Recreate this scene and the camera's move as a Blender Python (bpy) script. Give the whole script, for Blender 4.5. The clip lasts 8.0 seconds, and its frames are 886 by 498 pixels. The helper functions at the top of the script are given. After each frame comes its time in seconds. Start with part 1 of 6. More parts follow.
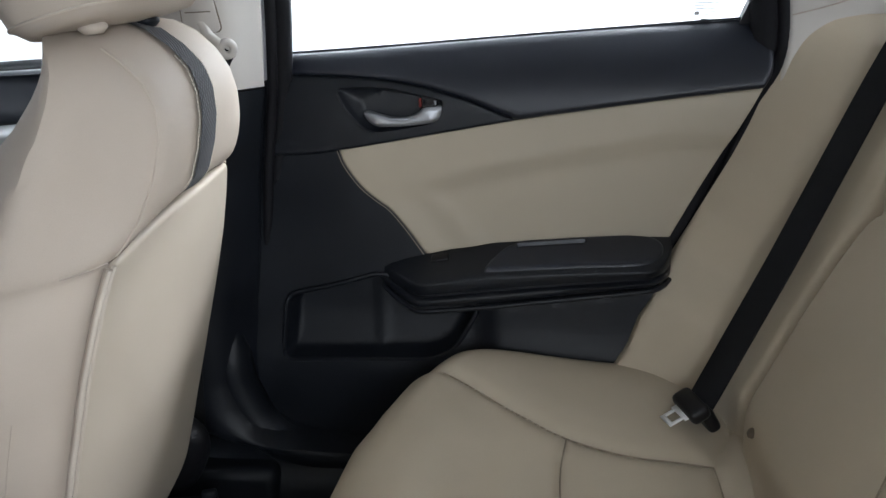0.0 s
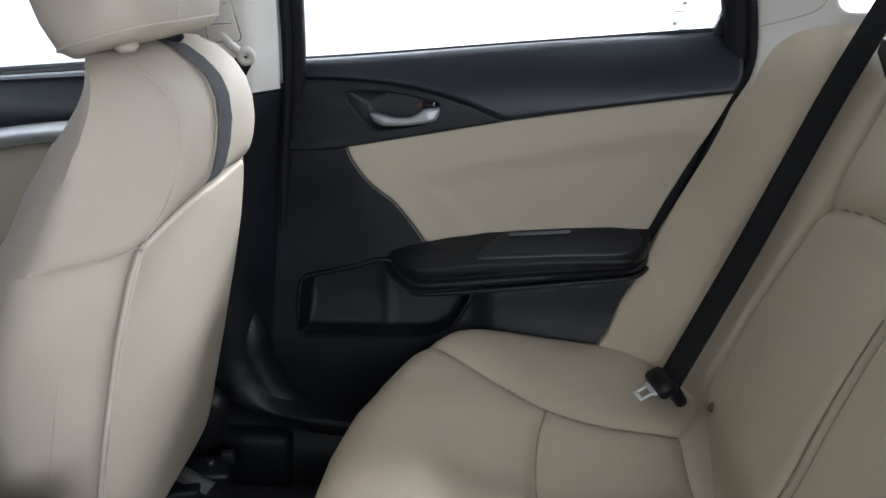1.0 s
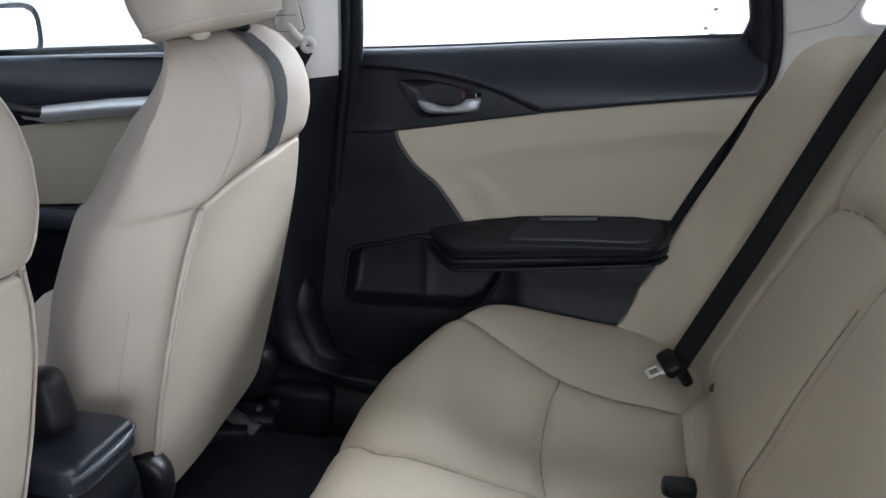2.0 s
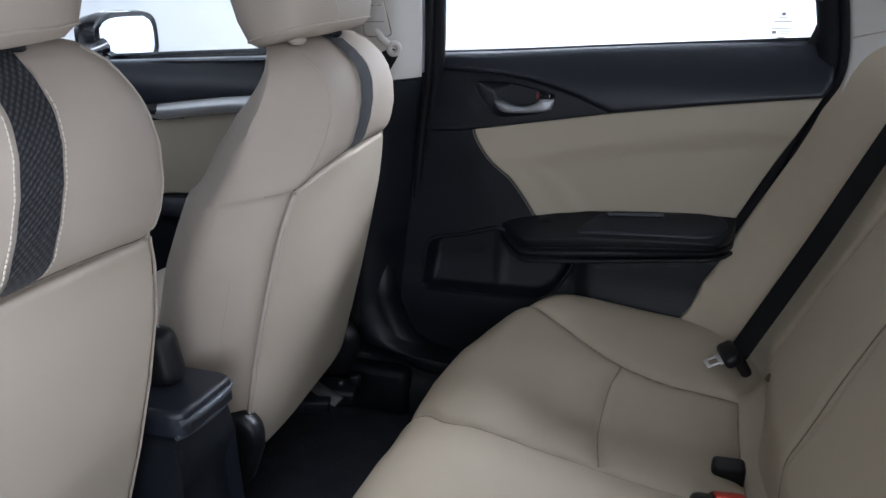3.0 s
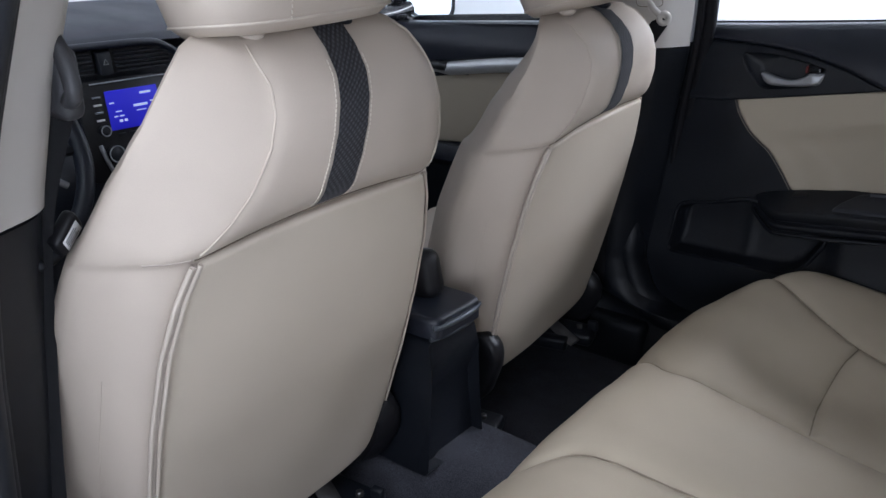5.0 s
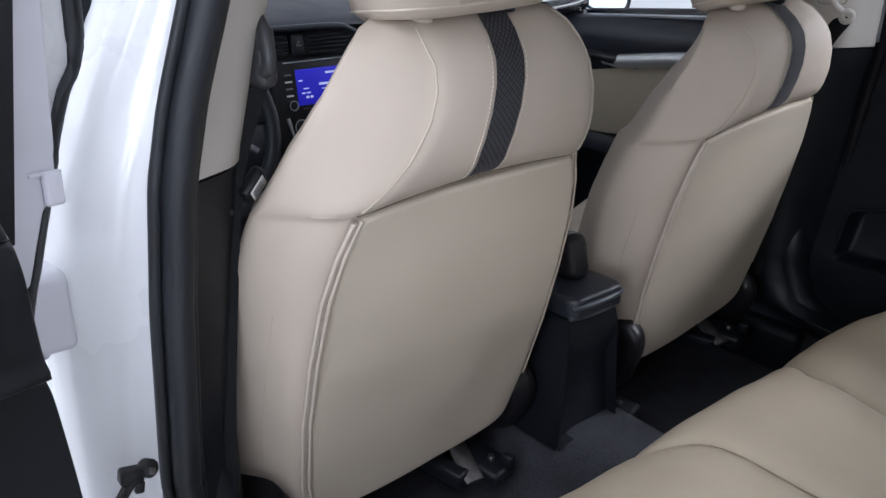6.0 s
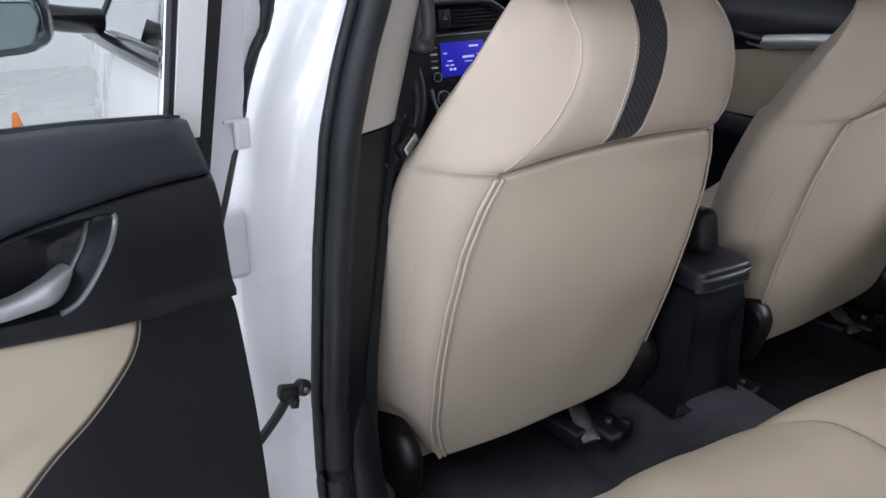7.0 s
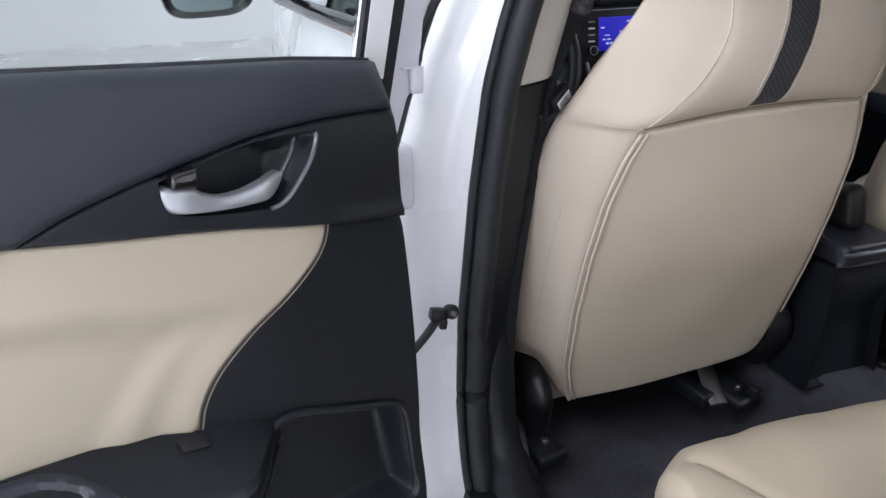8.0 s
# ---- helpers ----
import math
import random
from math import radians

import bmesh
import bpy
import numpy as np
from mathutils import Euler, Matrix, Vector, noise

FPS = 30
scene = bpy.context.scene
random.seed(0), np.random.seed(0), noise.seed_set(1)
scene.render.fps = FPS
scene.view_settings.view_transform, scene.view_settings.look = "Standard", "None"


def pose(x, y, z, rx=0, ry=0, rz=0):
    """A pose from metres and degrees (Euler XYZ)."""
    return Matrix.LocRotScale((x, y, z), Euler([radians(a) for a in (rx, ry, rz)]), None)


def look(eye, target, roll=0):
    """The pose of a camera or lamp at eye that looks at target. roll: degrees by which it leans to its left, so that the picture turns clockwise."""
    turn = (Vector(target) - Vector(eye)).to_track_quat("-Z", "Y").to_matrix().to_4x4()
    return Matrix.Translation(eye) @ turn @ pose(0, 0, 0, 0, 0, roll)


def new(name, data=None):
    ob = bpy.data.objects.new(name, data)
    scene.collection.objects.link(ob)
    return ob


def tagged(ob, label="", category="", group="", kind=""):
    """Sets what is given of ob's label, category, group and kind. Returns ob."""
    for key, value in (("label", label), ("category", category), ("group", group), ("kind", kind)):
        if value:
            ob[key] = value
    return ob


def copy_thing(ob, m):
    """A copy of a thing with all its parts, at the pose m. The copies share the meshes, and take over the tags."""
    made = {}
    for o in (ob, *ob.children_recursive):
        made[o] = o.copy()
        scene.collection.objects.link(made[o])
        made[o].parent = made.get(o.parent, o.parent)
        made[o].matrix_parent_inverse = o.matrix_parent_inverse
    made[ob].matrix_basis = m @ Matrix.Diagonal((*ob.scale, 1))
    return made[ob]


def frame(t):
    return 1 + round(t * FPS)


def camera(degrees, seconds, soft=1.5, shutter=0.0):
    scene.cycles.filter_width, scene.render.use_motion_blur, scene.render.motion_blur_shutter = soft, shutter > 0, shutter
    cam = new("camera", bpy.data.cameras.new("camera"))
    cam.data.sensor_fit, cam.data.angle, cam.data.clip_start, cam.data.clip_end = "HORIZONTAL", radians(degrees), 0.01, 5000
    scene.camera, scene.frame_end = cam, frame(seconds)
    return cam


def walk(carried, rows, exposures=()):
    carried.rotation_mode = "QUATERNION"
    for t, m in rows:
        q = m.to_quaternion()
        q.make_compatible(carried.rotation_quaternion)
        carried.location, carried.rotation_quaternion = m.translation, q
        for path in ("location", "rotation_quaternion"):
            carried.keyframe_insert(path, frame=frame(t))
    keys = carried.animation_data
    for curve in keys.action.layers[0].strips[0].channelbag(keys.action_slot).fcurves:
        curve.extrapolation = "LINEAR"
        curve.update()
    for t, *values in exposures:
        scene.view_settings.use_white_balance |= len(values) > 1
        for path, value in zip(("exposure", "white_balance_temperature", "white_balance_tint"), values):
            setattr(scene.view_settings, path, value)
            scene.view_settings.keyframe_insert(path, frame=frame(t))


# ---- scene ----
cam = camera(57.9, 8.0, soft=1.5)
PATH = [
    (0, (0.384, -0.525, 1.068), (0.231, 1.379, 0.474), -1.1),
    (0.5, (0.417, -0.582, 1.098), (0.236, 1.318, 0.5), -1.3),
    (1, (0.452, -0.64, 1.105), (0.223, 1.247, 0.485), -1.1),
    (1.5, (0.495, -0.699, 1.115), (0.189, 1.171, 0.476), 0.1),
    (3, (0.588, -0.849, 1.132), (-0.022, 0.947, 0.496), -0.1),
    (3.5, (0.6, -0.893, 1.14), (-0.11, 0.864, 0.499), -0.1),
    (4, (0.619, -0.923, 1.152), (-0.198, 0.786, 0.512), -0.2),
    (4.5, (0.663, -0.939, 1.157), (-0.325, 0.649, 0.449), -0.1),
    (5, (0.698, -0.965, 1.164), (-0.478, 0.481, 0.44), -0.6),
    (6.5, (0.797, -1.025, 1.166), (-0.753, -0.011, 0.411), -0.3),
    (7, (0.825, -1.059, 1.165), (-0.79, -0.17, 0.388), -0.6),
    (7.5, (0.874, -1.08, 1.162), (-0.791, -0.309, 0.364), -0.5),
    (8, (0.934, -1.115, 1.154), (-0.808, -0.556, 0.348), -0.8),
]
EXPOSURES = [(0.0, -0.11, 6080, 10), (1.0, -0.05, 6000, 10), (1.7, -0.08, 5860, 10), (3.0, -0.58, 5790, 13), (4.0, -0.74, 5800, 13), (4.5, -0.72, 5800, 13), (5.2, -0.78, 5850, 15), (6.5, -0.84, 6150, 15), (8.0, -0.70, 6280, 15)]
walk(cam, [(t, look(eye, target, roll)) for t, eye, target, roll in PATH], EXPOSURES)

# ---- world and lamps ----
world = bpy.data.worlds.new("showroom_air")
scene.world = world
world.use_nodes = True
world.node_tree.nodes["Background"].inputs["Color"].default_value = (0.80, 0.86, 0.95, 1)
world.node_tree.nodes["Background"].inputs["Strength"].default_value = 0.25

ROOM = (-7.5, 7.0, -3.8, 6.2, 3.3)          # x0, x1, y0, y1, ceiling height
# lamps added overhead, out of view, to brighten the car from several sides
LAMPS = [   # x, y, length, width, watts, colour
    (0.5, 5.85, 12.0, 0.35, 300.0, (0.95, 0.98, 1.0)),
    (2.4, 3.0, 2.6, 1.0, 290.0, (0.96, 0.98, 1.0)),
    (-2.6, -2.6, 2.6, 1.0, 25.0, (0.96, 0.98, 1.0)),
    (1.4, -2.4, 2.6, 1.0, 125.0, (0.96, 0.98, 1.0)),
    (6.5, 1.0, 0.35, 8.0, 310.0, (0.96, 0.98, 1.0)),
]
for lamp_x, lamp_y, lamp_l, lamp_w, watts, colour in LAMPS:
    lamp_data = bpy.data.lights.new("ceiling_lamp", "AREA")
    lamp_data.shape, lamp_data.size, lamp_data.size_y = "RECTANGLE", lamp_l, lamp_w
    lamp_data.energy, lamp_data.color = watts, colour
    lamp_ob = new("ceiling_lamp", lamp_data)
    lamp_ob.matrix_world = pose(lamp_x, lamp_y, ROOM[4] - 0.09)
# daylight in the glazed shop front
SHOP = (0.2, 3.0, 0.4, 2.3)          # x0, x1, sill, head
day = bpy.data.lights.new("shop_front_daylight", "AREA")
day.shape, day.size, day.size_y = "RECTANGLE", SHOP[1] - SHOP[0], SHOP[3] - SHOP[2]
day.energy, day.color = 185.0, (0.95, 0.98, 1.0)
day_ob = new("shop_front_daylight", day)
day_ob.matrix_world = pose((SHOP[0] + SHOP[1]) / 2, ROOM[2] - 0.12, (SHOP[2] + SHOP[3]) / 2, 90, 0, 0)

# ---- mesh helpers ----
from mathutils.geometry import delaunay_2d_cdt
BASE = {}


def about(p, q, rx=0, ry=0, rz=0, sx=1.0, sy=None, sz=None):
    """The pose that carries the place p to q, turned and scaled about it."""
    return pose(*q, rx, ry, rz) @ Matrix.Diagonal((sx, sy or sx, sz or sx, 1)) @ Matrix.Translation(-Vector(p))


def thing(name, at, label="", category="", group="", kind="", put=None):
    """An Empty at the base of a thing; its parts are given in the car's coordinates, which put carries to where the thing stands."""
    ob = new(name)
    ob.matrix_basis = (put or Matrix()) @ Matrix.Translation(at)
    ob.empty_display_size = 0.05
    BASE[ob] = Vector(at)
    return tagged(ob, label, category, group, kind)


def part(name, bm, material, parent=None, label="", smooth=True):
    """Links a bmesh, given in world coordinates, as one mesh object under a thing or a part."""
    bmesh.ops.recalc_face_normals(bm, faces=bm.faces)
    base = BASE[parent] if parent else Vector((0, 0, 0))
    for v in bm.verts:
        v.co -= base
    for f in bm.faces:
        f.smooth = smooth
    me = bpy.data.meshes.new(name)
    bm.to_mesh(me)
    bm.free()
    me.materials.append(material)
    if smooth:
        me.set_sharp_from_angle(angle=radians(48))
    ob = new(name, me)
    if parent:
        ob.parent = parent
    BASE[ob] = base
    return tagged(ob, label)


def curve(points, step=0.01, closed=False):
    """A smooth line through the points, resampled at about the given step."""
    p = [Vector(q) for q in points]
    n = len(p)
    out = []
    for i in range(n if closed else n - 1):
        if closed:
            a, b, c, d = p[i - 1], p[i], p[(i + 1) % n], p[(i + 2) % n]
        else:
            b, c = p[i], p[i + 1]
            a = p[i - 1] if i else b * 2 - c
            d = p[i + 2] if i + 2 < n else c * 2 - b
        k = max(1, int(round((c - b).length / step)))
        for j in range(k):
            t = j / k
            out.append(0.5 * (2 * b + (c - a) * t + (2 * a - 5 * b + 4 * c - d) * t * t + (3 * b - a - 3 * c + d) * t ** 3))
    if not closed:
        out.append(p[-1].copy())
    return out


def poly(points, step=0.01):
    """A closed outline with straight sides, resampled."""
    p = [Vector(q) for q in points]
    out = []
    for i in range(len(p)):
        b, c = p[i], p[(i + 1) % len(p)]
        k = max(1, int(round((c - b).length / step)))
        out += [b.lerp(c, j / k) for j in range(k)]
    return out


def rounded(points, r, step=0.006):
    """A closed outline whose corners are rounded with radius r."""
    p = [Vector(q) for q in points]
    out = []
    n = len(p)
    for i in range(n):
        a, b, c = p[i - 1], p[i], p[(i + 1) % n]
        u, w = (a - b), (c - b)
        k = min(r, u.length * 0.48, w.length * 0.48)
        s, e = b + u.normalized() * k, b + w.normalized() * k
        m = 6
        for j in range(m + 1):
            t = j / m
            out.append(s * (1 - t) ** 2 + b * 2 * t * (1 - t) + e * t * t)
    return poly(out, step)


def seg_dist(q, line):
    """Distances from the points q (n x 2) to a polyline (m x 2)."""
    line = np.asarray(line, float)
    best = np.full(len(q), 1e9)
    for a, b in zip(line[:-1], line[1:]):
        d = b - a
        t = np.clip(((q - a) @ d) / max(d @ d, 1e-12), 0, 1)
        best = np.minimum(best, np.hypot(*(q - a - t[:, None] * d).T))
    return best


def inside(q, line):
    """Which of the points q lie in the closed polygon."""
    line = np.asarray(line, float)
    x, y = q[:, 0], q[:, 1]
    res = np.zeros(len(q), bool)
    for (x0, y0), (x1, y1) in zip(line, np.roll(line, -1, 0)):
        hit = (y0 > y) != (y1 > y)
        with np.errstate(divide="ignore", invalid="ignore"):
            res ^= hit & (x < (x1 - x0) * (y - y0) / (y1 - y0) + x0)
    return res


def signed(q, line):
    """Distance to a closed outline, positive inside."""
    line = [tuple(v)[:2] for v in line]
    d = seg_dist(q, line + line[:1])
    return np.where(inside(q, line), d, -d)


def inset(line, d):
    """The closed outline moved inwards by d."""
    p = np.array([tuple(v)[:2] for v in line])
    tang = np.roll(p, -1, 0) - np.roll(p, 1, 0)
    nor = np.stack([-tang[:, 1], tang[:, 0]], 1)
    nor /= np.maximum(np.hypot(*nor.T), 1e-9)[:, None]
    if not inside(p[:1] + nor[:1] * 1e-4, p)[0]:
        nor = -nor
    q = p + nor * d
    return [Vector(v) for v in q[signed(q, p) > d * 0.92]]


def ease(a, b, x):
    t = np.clip((np.asarray(x, float) - a) / (b - a), 0, 1)
    return t * t * (3 - 2 * t)


def panel(outline, place, res=0.012, loops=(), edge=0.006, thick=0.012, dip=None):
    """A padded panel: a flat outline (u, v), filled, rounded at its rim and given a skirt.
    place(u, v, d) gives the world place of a point d proud of the panel's ground; dip(q) adds relief."""
    line = np.array([tuple(p)[:2] for p in outline])
    n = len(line)
    verts = [tuple(p) for p in line]
    edges = [(i, (i + 1) % n) for i in range(n)]
    rows = []
    for loop in loops:
        pts = [tuple(p)[:2] for p in loop]
        k = len(verts)
        verts += pts
        edges += [(k + i, k + (i + 1) % len(pts)) for i in range(len(pts))]
        rows.append(np.array(pts + pts[:1]))
    tang = np.roll(line, -1, 0) - np.roll(line, 1, 0)
    nor = np.stack([-tang[:, 1], tang[:, 0]], 1)
    nor /= np.maximum(np.hypot(*nor.T), 1e-9)[:, None]
    if not inside(line[:1] + nor[:1] * 1e-4, line)[0]:
        nor = -nor
    free = []
    for f in (0.12, 0.4, 0.75, 1.1):
        q = line + nor * edge * f
        q = q[signed(q, line) > edge * f * 0.85]
        free.append(q)
    lo, hi = line.min(0), line.max(0)
    gx, gy = np.meshgrid(np.arange(lo[0] + res / 2, hi[0], res), np.arange(lo[1] + res / 2, hi[1], res))
    gx = gx + (np.arange(gx.shape[0]) % 2)[:, None] * res / 2
    q = np.stack([gx.ravel(), gy.ravel()], 1)
    q = q[signed(q, line) > edge * 1.1 + res * 0.4]
    free.append(q)
    for q in free:
        for row in rows:
            if len(q):
                q = q[seg_dist(q, row) > min(res, 0.006) * 0.5]
        verts += [tuple(p) for p in q]
    co, _, faces, *_ = delaunay_2d_cdt([Vector(v) for v in verts], edges, [], 1, 1e-5)
    q = np.array([tuple(v) for v in co])
    rim = np.abs(signed(q, line))
    t = 1 - np.clip(rim / edge, 0, 1)
    h = -edge * (1 - np.sqrt(np.clip(1 - t * t, 0, 1)))
    if dip:
        h = h + dip(q)
    bm = bmesh.new()
    vs = [bm.verts.new(place(u, v, d)) for (u, v), d in zip(q, h)]
    for f in faces:
        try:
            bm.faces.new([vs[i] for i in f])
        except ValueError:
            pass
    bm.edges.ensure_lookup_table()
    rim_edges = [e for e in bm.edges if len(e.link_faces) == 1]
    where = {v: i for i, v in enumerate(vs)}
    low = {}
    for e in rim_edges:
        for v in e.verts:
            if v not in low:
                u, w = q[where[v]]
                low[v] = bm.verts.new(place(u, w, -edge - thick))
    for e in rim_edges:
        a, b = e.verts
        bm.faces.new([a, b, low[b], low[a]])
    return bm


def tube(points, r, n=8, closed=False, flat=1.0, up=(0, 0, 1), bm=None):
    """A round (or flattened) cord along a line. r: a number or one for each point."""
    bm = bm or bmesh.new()
    p = [Vector(q) for q in points]
    rad = [r] * len(p) if isinstance(r, (int, float)) else r
    rings = []
    for i, q in enumerate(p):
        a = p[i - 1] if (i or closed) else q
        b = p[(i + 1) % len(p)] if (i + 1 < len(p) or closed) else q
        d = (b - a).normalized()
        side = d.cross(Vector(up))
        side = side.normalized() if side.length > 1e-4 else d.orthogonal().normalized()
        top = side.cross(d).normalized()
        rings.append([bm.verts.new(q + side * rad[i] * math.cos(k * math.tau / n) + top * rad[i] * flat * math.sin(k * math.tau / n)) for k in range(n)])
    for i in range(len(rings) if closed else len(rings) - 1):
        a, b = rings[i], rings[(i + 1) % len(rings)]
        for k in range(n):
            bm.faces.new([a[k], a[(k + 1) % n], b[(k + 1) % n], b[k]])
    if not closed:
        bm.faces.new(rings[0])
        bm.faces.new(rings[-1][::-1])
    return bm


def loft(rings, caps=True, loop=True, bm=None):
    """A skin over rings of equally many points."""
    bm = bm or bmesh.new()
    vs = [[bm.verts.new(p) for p in ring] for ring in rings]
    n = len(vs[0])
    for a, b in zip(vs[:-1], vs[1:]):
        for k in range(n if loop else n - 1):
            bm.faces.new([a[k], a[(k + 1) % n], b[(k + 1) % n], b[k]])
    if caps:
        bm.faces.new(vs[0][::-1])
        bm.faces.new(vs[-1])
    return bm


def box(lo, hi, bevel=0.004, segs=2, bm=None):
    """A block from corner to corner with rounded edges."""
    own = bmesh.new()
    bmesh.ops.create_cube(own, size=1)
    for v in own.verts:
        v.co = Vector([(a + b) / 2 + c * (b - a) for a, b, c in zip(lo, hi, v.co)])
    if bevel:
        bmesh.ops.bevel(own, geom=own.edges[:] + own.verts[:], offset=bevel, segments=segs, profile=0.5, affect="EDGES")
    return merged(own, bm)


def merged(own, bm):
    """own, or own added to bm."""
    if bm is None:
        return own
    me = bpy.data.meshes.new("tmp")
    own.to_mesh(me)
    own.free()
    bm.from_mesh(me)
    bpy.data.meshes.remove(me)
    return bm


def turned(bm, m):
    bmesh.ops.transform(bm, matrix=m, verts=bm.verts)
    return bm


def drum(radius, depth, m, bevel=0.002, n=24, bm=None):
    """A short round bar along local z, with rounded rims, at the pose m."""
    k = depth / 2
    prof = [(radius - bevel, -k), (radius, -k + bevel), (radius, k - bevel), (radius - bevel, k)]
    rings = [[m @ Vector((r * math.cos(a * math.tau / n), r * math.sin(a * math.tau / n), z)) for a in range(n)] for r, z in prof]
    return loft(rings, bm=bm)


def interp(x, table):
    """Linear reading of a table of (key, value)."""
    xs, ys = zip(*table)
    return float(np.interp(x, xs, ys))


# ---- materials ----
def shader(name, colour, rough=0.5, metal=0.0, vary=0.06, scale=6.0, grain=0.0, grain_scale=900.0, coat=0.0, specular=0.5, fleck=0.0):
    """A surface with slow variation of its tone and a fine grain in relief."""
    mat = bpy.data.materials.new(name)
    mat.use_nodes = True
    nt = mat.node_tree
    b = nt.nodes["Principled BSDF"]
    b.inputs["Roughness"].default_value = rough
    b.inputs["Metallic"].default_value = metal
    b.inputs["Coat Weight"].default_value = coat
    b.inputs["Coat Roughness"].default_value = 0.05
    b.inputs["Specular IOR Level"].default_value = specular
    geo = nt.nodes.new("ShaderNodeTexCoord")
    slow = nt.nodes.new("ShaderNodeTexNoise")
    slow.inputs["Scale"].default_value = scale
    slow.inputs["Detail"].default_value = 5
    nt.links.new(geo.outputs["Object"], slow.inputs["Vector"])
    ramp = nt.nodes.new("ShaderNodeMapRange")
    ramp.inputs["From Min"].default_value, ramp.inputs["From Max"].default_value = 0.3, 0.7
    ramp.inputs["To Min"].default_value, ramp.inputs["To Max"].default_value = 1 - vary, 1 + vary
    nt.links.new(slow.outputs["Fac"], ramp.inputs["Value"])
    mul = nt.nodes.new("ShaderNodeVectorMath")
    mul.operation = "SCALE"
    mul.inputs[0].default_value = colour
    nt.links.new(ramp.outputs["Result"], mul.inputs["Scale"])
    last = mul.outputs["Vector"]
    fine = nt.nodes.new("ShaderNodeTexNoise")
    fine.inputs["Scale"].default_value = grain_scale
    fine.inputs["Detail"].default_value = 2
    nt.links.new(geo.outputs["Object"], fine.inputs["Vector"])
    if fleck:
        fr = nt.nodes.new("ShaderNodeMapRange")
        fr.inputs["From Min"].default_value, fr.inputs["From Max"].default_value = 0.35, 0.65
        fr.inputs["To Min"].default_value, fr.inputs["To Max"].default_value = 1 - fleck, 1 + fleck
        nt.links.new(fine.outputs["Fac"], fr.inputs["Value"])
        m2 = nt.nodes.new("ShaderNodeVectorMath")
        m2.operation = "SCALE"
        nt.links.new(last, m2.inputs[0])
        nt.links.new(fr.outputs["Result"], m2.inputs["Scale"])
        last = m2.outputs["Vector"]
    nt.links.new(last, b.inputs["Base Color"])
    rr = nt.nodes.new("ShaderNodeMapRange")
    rr.inputs["From Min"].default_value, rr.inputs["From Max"].default_value = 0.3, 0.7
    rr.inputs["To Min"].default_value, rr.inputs["To Max"].default_value = max(0.02, rough - 0.06), min(1, rough + 0.06)
    nt.links.new(slow.outputs["Fac"], rr.inputs["Value"])
    nt.links.new(rr.outputs["Result"], b.inputs["Roughness"])
    if grain:
        bump = nt.nodes.new("ShaderNodeBump")
        bump.inputs["Strength"].default_value = grain
        bump.inputs["Distance"].default_value = 0.0006
        nt.links.new(fine.outputs["Fac"], bump.inputs["Height"])
        nt.links.new(bump.outputs["Normal"], b.inputs["Normal"])
    return mat


def woven(name, dark, light, pitch=0.0044):
    """Ribbed seat fabric: slanting cords with gaps."""
    mat = shader(name, dark, 0.8, vary=0.05)
    nt = mat.node_tree
    b = nt.nodes["Principled BSDF"]
    b.inputs["Sheen Weight"].default_value = 0.08
    b.inputs["Sheen Roughness"].default_value = 0.35
    geo = nt.nodes.new("ShaderNodeTexCoord")
    mp = nt.nodes.new("ShaderNodeMapping")
    mp.inputs["Rotation"].default_value = (radians(-38), 0, 0)
    nt.links.new(geo.outputs["Object"], mp.inputs["Vector"])
    wave = nt.nodes.new("ShaderNodeTexWave")
    wave.bands_direction = "Z"
    wave.inputs["Scale"].default_value = 0.314 / pitch
    wave.inputs["Distortion"].default_value = 0.6
    wave.inputs["Detail"].default_value = 1
    wave.inputs["Detail Scale"].default_value = 3
    nt.links.new(mp.outputs["Vector"], wave.inputs["Vector"])
    cut = nt.nodes.new("ShaderNodeTexWave")          # the weft that breaks the cords into short stitches
    cut.bands_direction = "Y"
    cut.inputs["Scale"].default_value = 0.314 / (pitch * 1.5)
    cut.inputs["Distortion"].default_value = 1.2
    cut.inputs["Detail Scale"].default_value = 2
    nt.links.new(mp.outputs["Vector"], cut.inputs["Vector"])
    both = nt.nodes.new("ShaderNodeMath")
    both.operation = "MULTIPLY"
    soft = nt.nodes.new("ShaderNodeMapRange")
    soft.inputs["To Min"].default_value, soft.inputs["To Max"].default_value = 0.35, 1.0
    nt.links.new(cut.outputs["Fac"], soft.inputs["Value"])
    nt.links.new(wave.outputs["Fac"], both.inputs[0])
    nt.links.new(soft.outputs["Result"], both.inputs[1])
    mix = nt.nodes.new("ShaderNodeMix")
    mix.data_type = "RGBA"
    nt.links.new(both.outputs["Value"], mix.inputs["Factor"])
    mix.inputs[6].default_value = (*dark, 1)
    mix.inputs[7].default_value = (*light, 1)
    nt.links.new(mix.outputs[2], b.inputs["Base Color"])
    bump = nt.nodes.new("ShaderNodeBump")
    bump.inputs["Strength"].default_value = 0.8
    bump.inputs["Distance"].default_value = 0.0012
    nt.links.new(both.outputs["Value"], bump.inputs["Height"])
    nt.links.new(bump.outputs["Normal"], b.inputs["Normal"])
    return mat


def glass(name, tint, rough=0.0):
    mat = bpy.data.materials.new(name)
    mat.use_nodes = True
    b = mat.node_tree.nodes["Principled BSDF"]
    b.inputs["Base Color"].default_value = (*tint, 1)
    b.inputs["Transmission Weight"].default_value = 1
    b.inputs["Roughness"].default_value = rough
    b.inputs["IOR"].default_value = 1.02
    return mat


